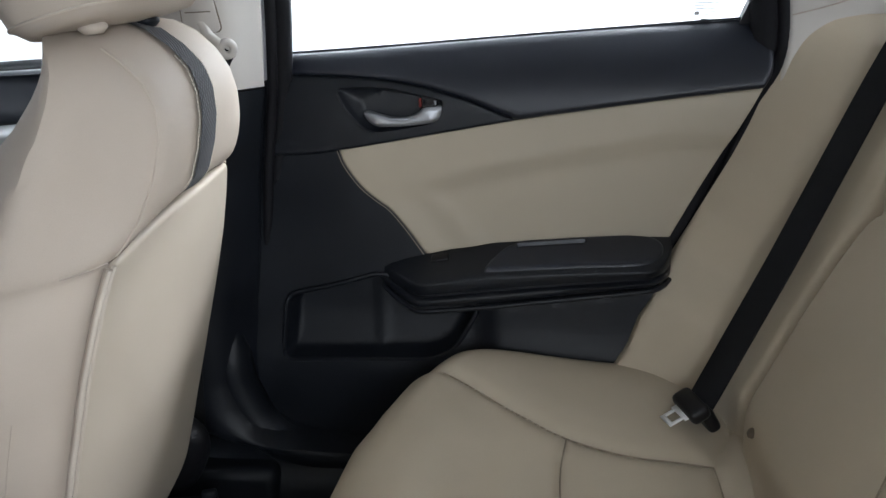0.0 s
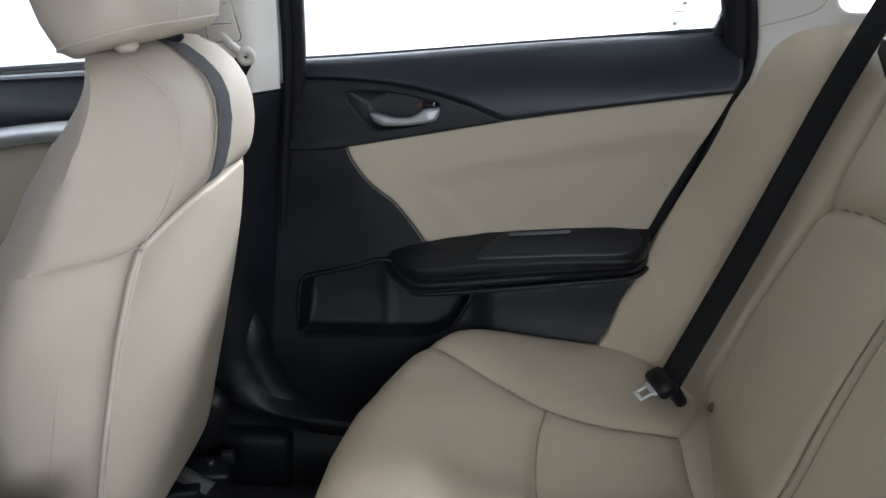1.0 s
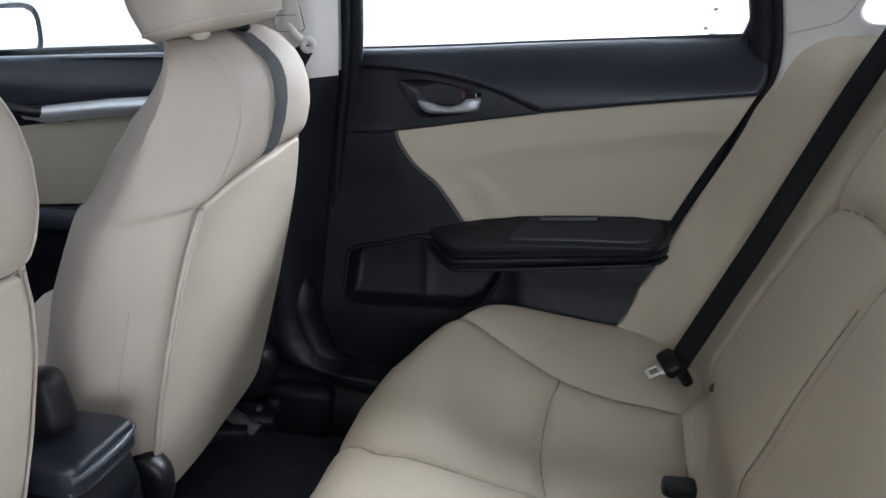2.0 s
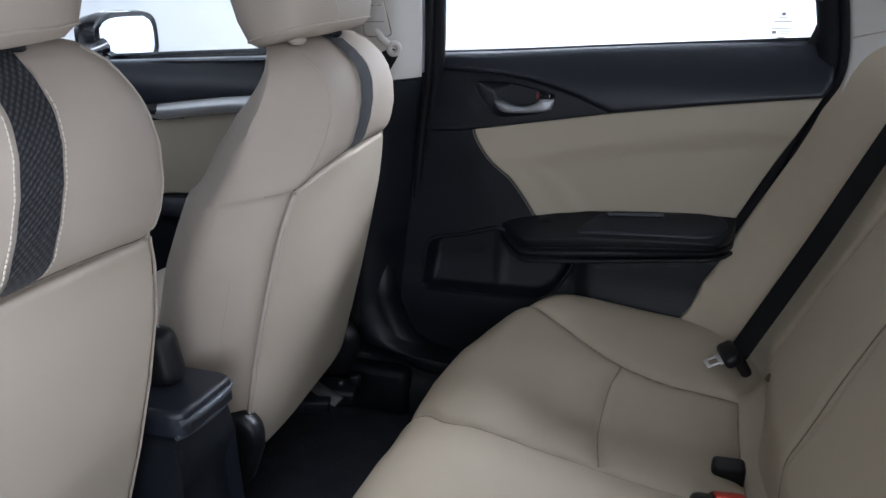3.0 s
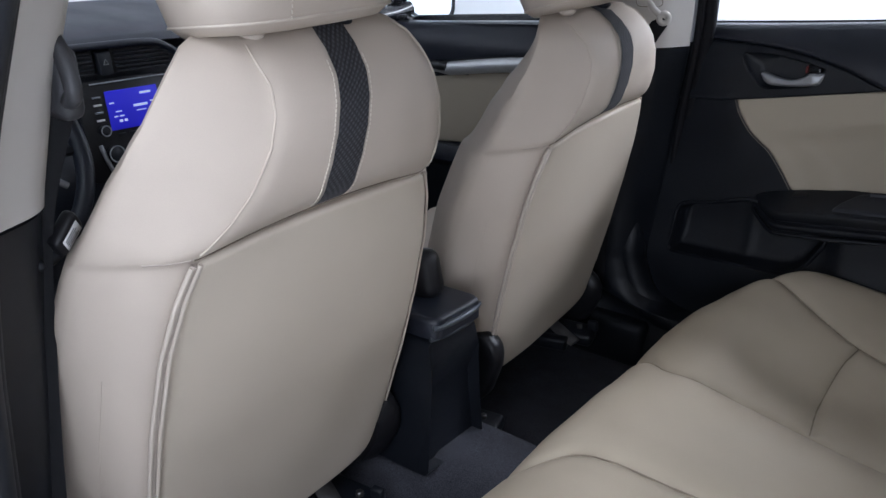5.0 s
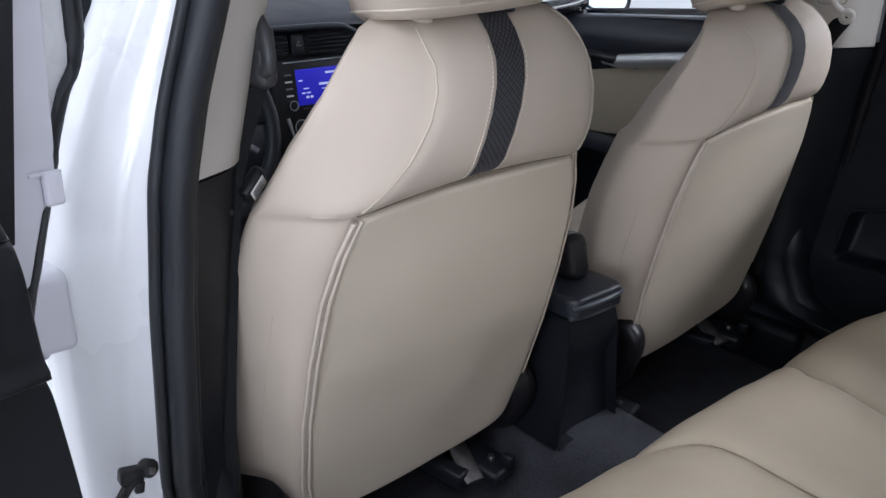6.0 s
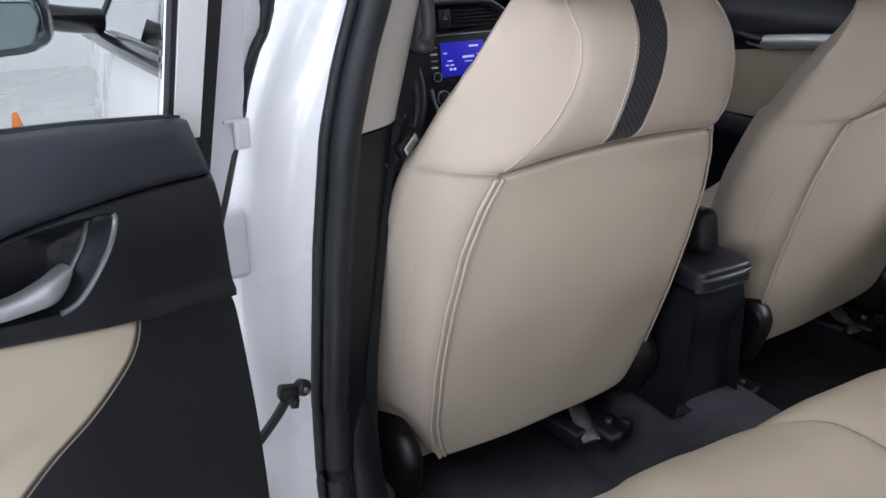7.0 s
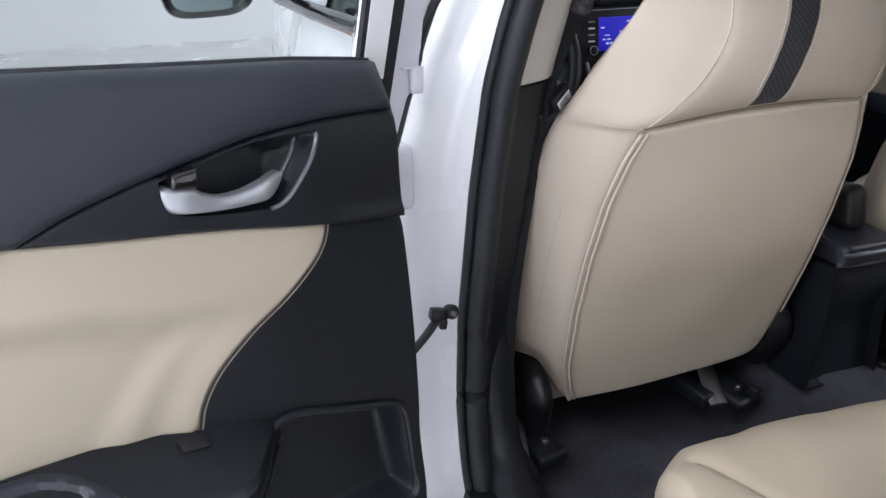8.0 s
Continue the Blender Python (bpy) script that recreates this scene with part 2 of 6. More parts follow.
def glow(name, colour, strength):
    mat = bpy.data.materials.new(name)
    mat.use_nodes = True
    b = mat.node_tree.nodes["Principled BSDF"]
    b.inputs["Base Color"].default_value = (*colour, 1)
    b.inputs["Emission Color"].default_value = (*colour, 1)
    b.inputs["Emission Strength"].default_value = strength
    return mat


LEATHER = shader("beige_leather", (0.470, 0.406, 0.338), 0.58, vary=0.05, scale=5, grain=0.30, grain_scale=1400, fleck=0.02, specular=0.28)
BACK_VINYL = shader("beige_seat_back_vinyl", (0.490, 0.430, 0.349), 0.55, vary=0.05, scale=4, grain=0.28, grain_scale=1400, fleck=0.02, specular=0.30)
BENCH_LEATHER = shader("beige_bench_leather", (0.472, 0.409, 0.312), 0.58, vary=0.05, scale=5, grain=0.30, grain_scale=1400, fleck=0.02, specular=0.28)
LEATHER_DOOR = shader("beige_door_vinyl", (0.365, 0.318, 0.245), 0.55, vary=0.04, scale=4, grain=0.25, grain_scale=1500)
SEAM = shader("dark_seam", (0.16, 0.13, 0.10), 0.8, vary=0.1, scale=60)
LEATHER_SEAM = shader("beige_seam", (0.40, 0.345, 0.295), 0.7, vary=0.08, scale=60)
BENCH_SEAM = shader("brown_seam", (0.27, 0.225, 0.17), 0.8, vary=0.1, scale=60)
THREAD = shader("pale_thread", (0.62, 0.56, 0.48), 0.7, vary=0.05, scale=80)
PIPING = shader("pale_piping", (0.50, 0.44, 0.37), 0.55, vary=0.06, scale=30, grain=0.2)
STRIP = woven("black_ribbed_fabric", (0.006, 0.006, 0.008), (0.058, 0.058, 0.066))
SOFT_BLACK = shader("black_soft_vinyl", (0.0085, 0.0108, 0.018), 0.40, vary=0.10, scale=9, grain=0.35, grain_scale=1100, specular=0.46)
PLASTIC = shader("black_grained_plastic", (0.0066, 0.0082, 0.0118), 0.44, vary=0.12, scale=11, grain=0.35, grain_scale=1300, specular=0.31)
PLASTIC_DARK = shader("black_smooth_plastic", (0.008, 0.008, 0.010), 0.42, vary=0.12, scale=14, grain=0.2, specular=0.35)
# grey lighter than the door plastic, painting the highlight along the pocket rim
RIM_GLINT = shader("rim_highlight_grey", (0.09, 0.095, 0.105), 0.30, vary=0.06, scale=30, specular=0.7)
GUIDE = shader("dark_grey_plastic", (0.035, 0.036, 0.040), 0.45, vary=0.08, scale=20, grain=0.3)
GLOSS = shader("gloss_black_plastic", (0.006, 0.006, 0.008), 0.10, vary=0.2, scale=30)
RUBBER = shader("black_rubber", (0.014, 0.016, 0.020), 0.50, vary=0.15, scale=12, grain=0.2, grain_scale=700, specular=0.35)
# darker copy of the rubber, with the shade at the closed door painted in
SHADED_RUBBER = shader("shaded_black_rubber", (0.006, 0.006, 0.008), 0.7, vary=0.15, scale=12, grain=0.2, grain_scale=700, specular=0.2)
CARPET = shader("black_carpet", (0.038, 0.039, 0.047), 0.95, vary=0.22, scale=18, grain=1.0, grain_scale=700, fleck=0.5, specular=0.15)
WEB = shader("black_webbing", (0.008, 0.0085, 0.010), 0.75, vary=0.08, scale=40, grain=0.5, grain_scale=1500, specular=0.2)
TRIM = shader("beige_pillar_trim", (0.49, 0.465, 0.43), 0.60, vary=0.03, scale=6, grain=0.3, grain_scale=1200)
HEADLINER = shader("pale_headliner", (0.55, 0.52, 0.47), 0.9, vary=0.03, scale=9, grain=0.5)
PAINT = shader("white_car_paint", (0.72, 0.73, 0.75), 0.28, vary=0.02, scale=3, coat=1.0)
# inner white paint, darker and lavender to carry the shade on these parts
SHADED_WHITE = shader("shaded_white_inner_paint", (0.66, 0.66, 0.72), 0.38, vary=0.04, scale=6, grain=0.15, grain_scale=300, coat=0.4)
SILVER = shader("satin_silver_plastic", (0.34, 0.35, 0.37), 0.42, metal=0.7, vary=0.05, scale=30, grain=0.1)
SATIN = shader("pale_satin_silver", (0.58, 0.59, 0.59), 0.34, metal=0.6, vary=0.04, scale=30)
DULL_SILVER = shader("grey_silver_plastic", (0.20, 0.22, 0.25), 0.35, metal=0.5, vary=0.06, scale=30)
EDGING = shader("dark_satin_edging", (0.085, 0.095, 0.11), 0.38, metal=0.4, vary=0.06, scale=30)
CHROME = shader("chrome", (0.75, 0.75, 0.76), 0.12, metal=1.0, vary=0.04, scale=30)
BRIGHT_STEEL = shader("bright_steel", (0.82, 0.82, 0.82), 0.38, metal=0.6, vary=0.05, scale=30)
STEEL = shader("bare_steel", (0.17, 0.165, 0.165), 0.45, metal=0.9, vary=0.25, scale=40, grain=0.3)
DARK_RED = shader("dull_red_plastic", (0.16, 0.015, 0.012), 0.4, vary=0.05)
RED = shader("red_plastic", (0.55, 0.03, 0.015), 0.4, vary=0.05)
ORANGE = shader("orange_plastic", (0.62, 0.16, 0.03), 0.5, vary=0.08, scale=9)
# green tint taken far darker, standing for the dim cabin behind the pane
DARKENED_PANE = glass("tinted_window_glass", (0.025, 0.036, 0.036))
GREEN_PANE = glass("green_tinted_window_glass", (0.78, 0.85, 0.83))
PANE = glass("clear_window_glass", (0.93, 0.96, 0.96))
# dim copy of the mirror glass: the left one's dark reflection is in its colour
SHADED_MIRROR = shader("shaded_mirror_glass", (0.27, 0.33, 0.33), 0.02, metal=1.0, vary=0.0)
MIRROR = shader("mirror_glass", (0.70, 0.76, 0.80), 0.02, metal=1.0, vary=0.0)
SCREEN = glow("blue_display", (0.02, 0.017, 0.50), 0.55)
SCREEN_TEXT = glow("pale_display_text", (0.6, 0.65, 1.0), 0.7)
LEGEND = shader("white_legend", (0.6, 0.6, 0.6), 0.6)
ETCH = shader("grey_etched_mark", (0.66, 0.66, 0.68), 0.8)
WALL = shader("white_wall_paint", (0.82, 0.83, 0.84), 0.8, vary=0.02, scale=0.8, grain=0.1, grain_scale=60)
TILE = shader("pale_floor_tile", (0.84, 0.84, 0.84), 0.25, vary=0.02, scale=1.5)
DIFFUSER = glow("lamp_diffuser", (0.95, 0.98, 1.0), 2.0)


# ---- the showroom round the car ----
X0, X1, Y0, Y1, TOP = ROOM
tagged(part("ground", box((X0 - 0.2, Y0 - 0.2, -0.2), (X1 + 0.2, Y1 + 0.2, -0.06), 0), TILE), "pale polished tiled showroom floor under the car", "floor", kind="structure")
for wall_name, lo, hi in (("wall_north", (X0 - 0.2, Y0 - 0.2, -0.06), (X0, Y1 + 0.2, TOP)), ("wall_south", (X1, Y0 - 0.2, -0.06), (X1 + 0.2, Y1 + 0.2, TOP)),
                          ("wall_east", (X0, Y1, -0.06), (X1, Y1 + 0.2, TOP))):
    tagged(part(wall_name, box(lo, hi, 0), WALL), "plain white painted showroom wall", "wall", kind="structure")
shop = bmesh.new()
for lo, hi in (((X0, -0.06), (SHOP[0], TOP)), ((SHOP[1], -0.06), (X1, TOP)), ((SHOP[0], -0.06), (SHOP[1], SHOP[2])), ((SHOP[0], SHOP[3]), (SHOP[1], TOP))):
    box((lo[0], Y0 - 0.2, lo[1]), (hi[0], Y0, hi[1]), 0, 1, shop)
tagged(part("wall_west", shop, WALL), "white showroom wall with a wide glazed shop front", "wall", kind="structure")
shop_window = thing("window_1", (SHOP[0], Y0, SHOP[2]), "wide shop window in slim grey metal frames", "window", kind="structure")
for i in range(5):
    x = SHOP[0] + (SHOP[1] - SHOP[0]) * i / 4
    part("mullion", box((x - 0.03, Y0 - 0.09, SHOP[2]), (x + 0.03, Y0 - 0.01, SHOP[3]), 0.004, 1), DULL_SILVER, shop_window)
tagged(part("ceiling", box((X0 - 0.2, Y0 - 0.2, TOP), (X1 + 0.2, Y1 + 0.2, TOP + 0.15), 0), WALL), "plain white showroom ceiling", "ceiling", kind="structure")
# unseen panels built round the added lamps
for lamp_x, lamp_y, lamp_l, lamp_w, watts, colour in LAMPS:
    fix = thing("ceiling_light", (lamp_x, lamp_y, TOP), "flat white rectangular light panel added out of view to light the car", "ceiling light", "showroom ceiling lights")
    rim = bmesh.new()
    hl, hw = lamp_l / 2 + 0.01, lamp_w / 2 + 0.01
    for lo, hi in (((-hl - 0.05, -hw - 0.05), (hl + 0.05, -hw)), ((-hl - 0.05, hw), (hl + 0.05, hw + 0.05)), ((-hl - 0.05, -hw), (-hl, hw)), ((hl, -hw), (hl + 0.05, hw))):
        box((lamp_x + lo[0], lamp_y + lo[1], TOP - 0.10), (lamp_x + hi[0], lamp_y + hi[1], TOP), 0.004, 1, rim)
    part("frame", rim, DULL_SILVER, fix)
    part("diffuser", box((lamp_x - hl, lamp_y - hw, TOP - 0.06), (lamp_x + hl, lamp_y + hw, TOP - 0.04), 0), DIFFUSER, fix)


# ---- the car's shell ----
def a_line(z):
    """The rear edge of the pillar behind the front door: x, and y from the car's middle."""
    x = interp(z, [(0.330, 0.30), (0.333, 0.17), (0.338, 0.09), (0.35, 0.035), (0.37, 0.0), (0.40, -0.023), (0.45, -0.037), (0.58, -0.036), (0.80, -0.012), (0.93, 0.008), (1.0, 0.016), (1.30, 0.05)])
    y = interp(z, [(0.25, 0.738), (0.3, 0.742), (0.43, 0.744), (0.60, 0.741), (0.80, 0.732), (0.94, 0.722), (1.02, 0.705), (1.30, 0.62)])
    return x, y


def foot_drop(side, z):
    """The opening on the driver's side turns into the sill a little lower."""
    return 0.07 * float(ease(0.46, 0.34, z)) if side < 0 else 0.0


def pillar(side, name):
    root = thing(name, (-0.06, side * 0.76, 0.2), "pillar with beige upper trim, black lower trim and white painted outside", "car pillar", "pillars behind the front doors", "structure")

    def rings(z0, z1, n, prof, slim=None):
        out = []
        for i in range(n + 1):
            z = z0 + (z1 - z0) * i / n
            x, y = a_line(z)
            k = interp(z, slim) if slim else 1.0
            out.append([Vector((x + dx, side * (y + dy * k), z - foot_drop(side, z))) for dx, dy in prof])
        return out

    inner = curve([(-0.17, -0.04, 0), (-0.14, -0.074, 0), (-0.10, -0.088, 0), (-0.065, -0.084, 0), (-0.036, -0.062, 0), (-0.014, -0.022, 0), (-0.002, 0.004, 0), (-0.006, 0.014, 0), (-0.10, 0.02, 0)], 0.008)
    low = [(p.x * 1.04, p.y + 0.002) for p in inner]
    split = 0.944 if side > 0 else 0.932
    part("lower_trim", loft(rings(0.330, split - 0.004, 70, low)), PLASTIC, root, "black grained plastic lower trim")
    part("foot_trim", box((-0.30, min(side * 0.645, side * 0.735), 0.18), (-0.005, max(side * 0.645, side * 0.735), 0.30), 0.02, 3), PLASTIC, root, "black plastic foot of the pillar trim")
    sweep = [(a_line(z)[0] - 0.046, a_line(z)[1] - 0.034, z) for z in (0.56, 0.50, 0.45)]
    sweep += [(-0.068, 0.712, 0.405), (-0.048, 0.712, 0.360), (-0.015, 0.713, 0.328), (0.035, 0.714, 0.308), (0.11, 0.715, 0.299), (0.22, 0.716, 0.296), (0.40, 0.716, 0.296)]
    sweep = curve([(x, side * y, z) for x, y, z in sweep], 0.012)
    part("foot_sweep", tube(sweep, [0.020 + 0.016 * float(ease(0, 8, i)) for i in range(len(sweep))], 16, up=(0, 1, 0)), PLASTIC, root, "black plastic trim sweeping into the sill")
    part("upper_trim", loft(rings(split, 1.33, 24, [(p.x, p.y) for p in inner])), TRIM, root, "plain beige plastic upper trim")
    jamb = curve([(0.0, 0.012, 0), (-0.004, 0.035, 0), (-0.016, 0.058, 0), (-0.022, 0.075, 0), (-0.045, 0.118, 0), (-0.075, 0.135, 0), (-0.14, 0.128, 0), (-0.14, 0.02, 0), (-0.06, 0.012, 0)], 0.008, closed=True)
    jamb = [Vector((p.x, (0.034 if side < 0 else 0.050) + (p.y - 0.012) * 0.82, 0)) for p in jamb]
    part("outer_post", loft(rings(0.332, 1.33, 60, [(p.x, p.y) for p in jamb], [(0.75, 0.95), (0.86, 0.88), (0.93, 0.80), (1.0, 0.66), (1.1, 0.58), (1.3, 0.45)] if side < 0 else None)), PAINT, root, "white painted steel outer post")
    return root


def seal(side):
    """The rubber round the rear door's opening."""
    pts = []
    for i in range(50):
        z = 1.31 - (1.31 - 0.332) * i / 49
        x, y = a_line(z)
        pts.append((x + 0.006, y + (0.022 if side > 0 else 0.004), z - foot_drop(side, z)))
    pts += [(0.34, 0.742, 0.330 - foot_drop(side, 0.33)), (0.42, 0.745, 0.335 - foot_drop(side, 0.34)), (0.50, 0.745, 0.38), (0.565, 0.742, 0.49), (0.63, 0.735, 0.61), (0.70, 0.728, 0.74), (0.772, 0.722, 0.905), (0.796, 0.72, 0.98), (0.79, 0.712, 1.06), (0.765, 0.69, 1.15), (0.70, 0.655, 1.28)]
    if side > 0:
        pts = [(x - 0.008 * float(ease(0.70, 0.78, x)), y + 0.020 * float(ease(0.36, 0.5, x)) * float(ease(1.0, 0.9, z)), z) for x, y, z in pts]
    else:
        pts = [(x + (0.07 * float(ease(0.40, 0.55, x))), y, z) for x, y, z in pts]
    line = curve([(x, side * y, z) for x, y, z in pts], 0.014)
    root = thing("door_seal", (0.3, side * 0.79, 0.25), "black rubber weatherstrip round the rear door opening", "door seal", "rear door seals", "structure")
    part("bulb", tube([p + Vector((0, 0.0 if side > 0 else -0.010, 0)) for p in line], [0.0085 if side > 0 else 0.0175 for p in line], 12), SHADED_RUBBER if side > 0 else RUBBER, root)
    rear_leg = [p + Vector((-0.018, side * 0.020, 0.0)) for p in line if p.x > 0.36]
    part("rear_flange", tube(rear_leg, 0.024 if side > 0 else 0.020, 10), SHADED_RUBBER if side > 0 else RUBBER, root)
    if side > 0:
        # a black strip added in the door gap in place of its shade
        gap_leg = [p + Vector((0.012, 0.020, 0.0)) for p in line if p.x < 0.06]
        part("lip", tube([p + Vector((0.0, 0.016, 0)) for p in line], 0.010, 10), SHADED_RUBBER, root)
        part("gap_strip", tube(gap_leg, 0.016, 8), SHADED_RUBBER, root, "black strip standing for the shade in the door gap")
    if side < 0:
        part("lip", tube([p + Vector((-0.002, side * 0.033, 0)) for p in line], 0.0065, 10), RUBBER, root)
        part("trim_lip", tube([p + Vector((-0.012 + 0.024 * float(ease(0.25, 0.45, p.x)), -side * 0.008, 0)) for p in line], 0.008, 8), RUBBER, root)


for side, pillar_name in ((1, "pillar_right"), (-1, "pillar_left")):
    pillar(side, pillar_name)
    seal(side)


def cabin_floor():
    xs, ys = np.linspace(-1.25, 0.78, 140), np.linspace(-0.80, 0.80, 120)
    bm = bmesh.new()
    rows = []
    for x in xs:
        row = []
        for y in ys:
            hump = ease(0.20, 0.05, abs(y + 0.02)) * (0.155 - 0.05 * ease(0.0, 0.5, x))
            kick = 0.10 * ease(0.66, 0.78, abs(y))
            toe = 0.30 * ease(-1.0, -1.25, x)
            pan = 0.12 * ease(0.24, 0.34, x)
            z = 0.19 + max(hump, pan) + max(kick, 0) + toe + 0.002 * noise.noise((x * 7, y * 7, 0))
            row.append(bm.verts.new((x, y, z)))
        rows.append(row)
    for a, b in zip(rows[:-1], rows[1:]):
        for k in range(len(ys) - 1):
            bm.faces.new([a[k], a[k + 1], b[k + 1], b[k]])
    return bm


tagged(part("floor", cabin_floor(), CARPET), "black carpet over the car floor and centre hump", "car carpet", kind="structure")

for side in (1, -1):
    prof = [(0.66, 0.25), (0.69, 0.305), (0.73, 0.318), (0.785, 0.312), (0.80, 0.28), (0.79, 0.16), (0.66, 0.16)]
    rows = [[Vector((x, side * y, z)) for y, z in prof] for x in np.linspace(-0.45, 0.62, 24)]
    tagged(part("sill_trim", loft(rows), PLASTIC), "black plastic sill trim along the door opening", "sill trim", "sill trims", "structure")
    prof = [(0.803, 0.258), (0.84, 0.235), (0.885, 0.20), (0.90, 0.12), (0.86, 0.02), (0.803, 0.02)]
    rows = [[Vector((x, side * y, z)) for y, z in prof] for x in np.linspace(-1.3, 0.80, 24)]
    tagged(part("sill_panel", loft(rows), PAINT), "white painted outer sill of the car", "car sill", "outer sills", "structure")


def roof_skin(lift, x0, x1, half):
    rows = []
    for i in range(21):
        x = x0 + (x1 - x0) * i / 20
        z = 1.335 - 0.10 * ((x - 0.2) / 0.85) ** 2 + lift
        ring = [Vector((x, y, z - 0.06 * (abs(y) / half) ** 3)) for y in np.linspace(-half, half, 25)]
        ring += [Vector((x, y, z - 0.015 - 0.06 * (abs(y) / half) ** 3)) for y in np.linspace(half, -half, 25)]
        rows.append(ring)
    return loft(rows)


tagged(part("headliner", roof_skin(0.0, -0.55, 1.05, 0.62), HEADLINER), "pale fabric lining under the car roof", "headliner", kind="structure")
tagged(part("roof", roof_skin(0.045, -0.58, 1.10, 0.66), PAINT), "white painted steel car roof", "car roof", kind="structure")
for side in (1, -1):
    rail = curve([(-1.42, side * 0.74, 0.96), (-1.0, side * 0.70, 1.14), (-0.55, side * 0.655, 1.275), (0.0, side * 0.645, 1.335), (0.5, side * 0.65, 1.325), (0.95, side * 0.66, 1.25), (1.40, side * 0.68, 1.03)], 0.04)
    tagged(part("roof_rail", tube(rail, 0.036, 12, flat=0.8), PAINT), "white painted roof rail of the car", "roof rail", "roof rails", "structure")
    lining = [p + Vector((0, -side * 0.03, -0.012)) for p in rail]
    tagged(part("rail_lining", tube(lining, 0.026, 10), TRIM), "beige trim under the roof rail", "pillar trim", "rail linings", "structure")
    # rear quarter: beige trim behind the door, above the seat
    shape = rounded([(0.786, 0.92), (0.797, 0.985), (0.797, 1.02), (0.788, 1.07), (0.765, 1.17), (0.73, 1.28), (0.87, 1.27), (0.925, 1.13), (0.907, 1.075), (0.925, 1.057), (0.98, 1.059), (1.30, 1.05), (1.20, 0.98), (1.02, 0.93), (0.90, 0.85), (0.80, 0.78), (0.765, 0.80)], 0.02, 0.012)

    def quarter(u, v, d, s=side):
        return (u + 0.0, s * (0.722 - 0.28 * max(0, v - 1.03) - 0.10 * max(0, u - 0.9) - d), v)

    trim = tagged(part("quarter_trim", panel(shape, quarter, 0.014, edge=0.008, thick=0.02), TRIM), "pale beige plastic trim behind the rear door", "quarter trim", "rear quarter trims", "structure")
    joint = curve([(u, v, 0) for u, v in ((0.799, 1.038), (0.829, 1.045), (0.862, 1.054), (0.880, 1.062), (0.894, 1.080), (0.912, 1.125))], 0.01)
    part("joint", tube([quarter(p.x, p.y, 0.0004) for p in joint], 0.0012, 5), LEATHER_SEAM, trim)
    tagged(part("quarter_panel", panel(rounded([(0.62, 0.2), (0.70, 0.45), (0.87, 0.95), (0.87, 1.04), (1.45, 1.02), (1.9, 0.98), (1.95, 0.3), (1.55, 0.2)], 0.04, 0.04), lambda u, v, d, s=side: (u, s * (0.845 - 0.12 * max(0, v - 0.7) + d), v), 0.05, edge=0.02, thick=0.03), PAINT), "white painted rear quarter of the car", "car panel", "rear quarters", "structure")
shelf = [[Vector((x, y, 1.02 + 0.03 * (x - 0.95) - dz)) for y in np.linspace(-0.66, 0.66, 20)] for x, dz in ((0.95, 0.05), (0.96, 0.0), (1.15, 0.0), (1.38, 0.0), (1.40, 0.03))]
tagged(part("parcel_shelf", loft(shelf, caps=False, loop=False), PLASTIC), "black parcel shelf behind the rear seat", "parcel shelf", kind="structure")
tagged(part("cabin_back", box((1.36, -0.78, 0.15), (1.40, 0.78, 0.98), 0.01), PLASTIC), "dark bulkhead behind the rear seat", "bulkhead", kind="structure")
tagged(part("firewall", box((-1.36, -0.76, 0.15), (-1.30, 0.76, 0.90), 0.01), PLASTIC), "dark bulkhead behind the dashboard", "bulkhead", kind="structure")
bonnet = [[Vector((x, y, z - 0.10 * (y / 0.82) ** 2)) for y in np.linspace(-0.80, 0.80, 21)] for x, z in ((-1.38, 0.95), (-1.6, 0.93), (-2.0, 0.86), (-2.25, 0.76), (-2.36, 0.6), (-2.38, 0.3))]
tagged(part("bonnet", loft(bonnet, caps=False, loop=False), PAINT), "white painted car bonnet", "bonnet", kind="structure")


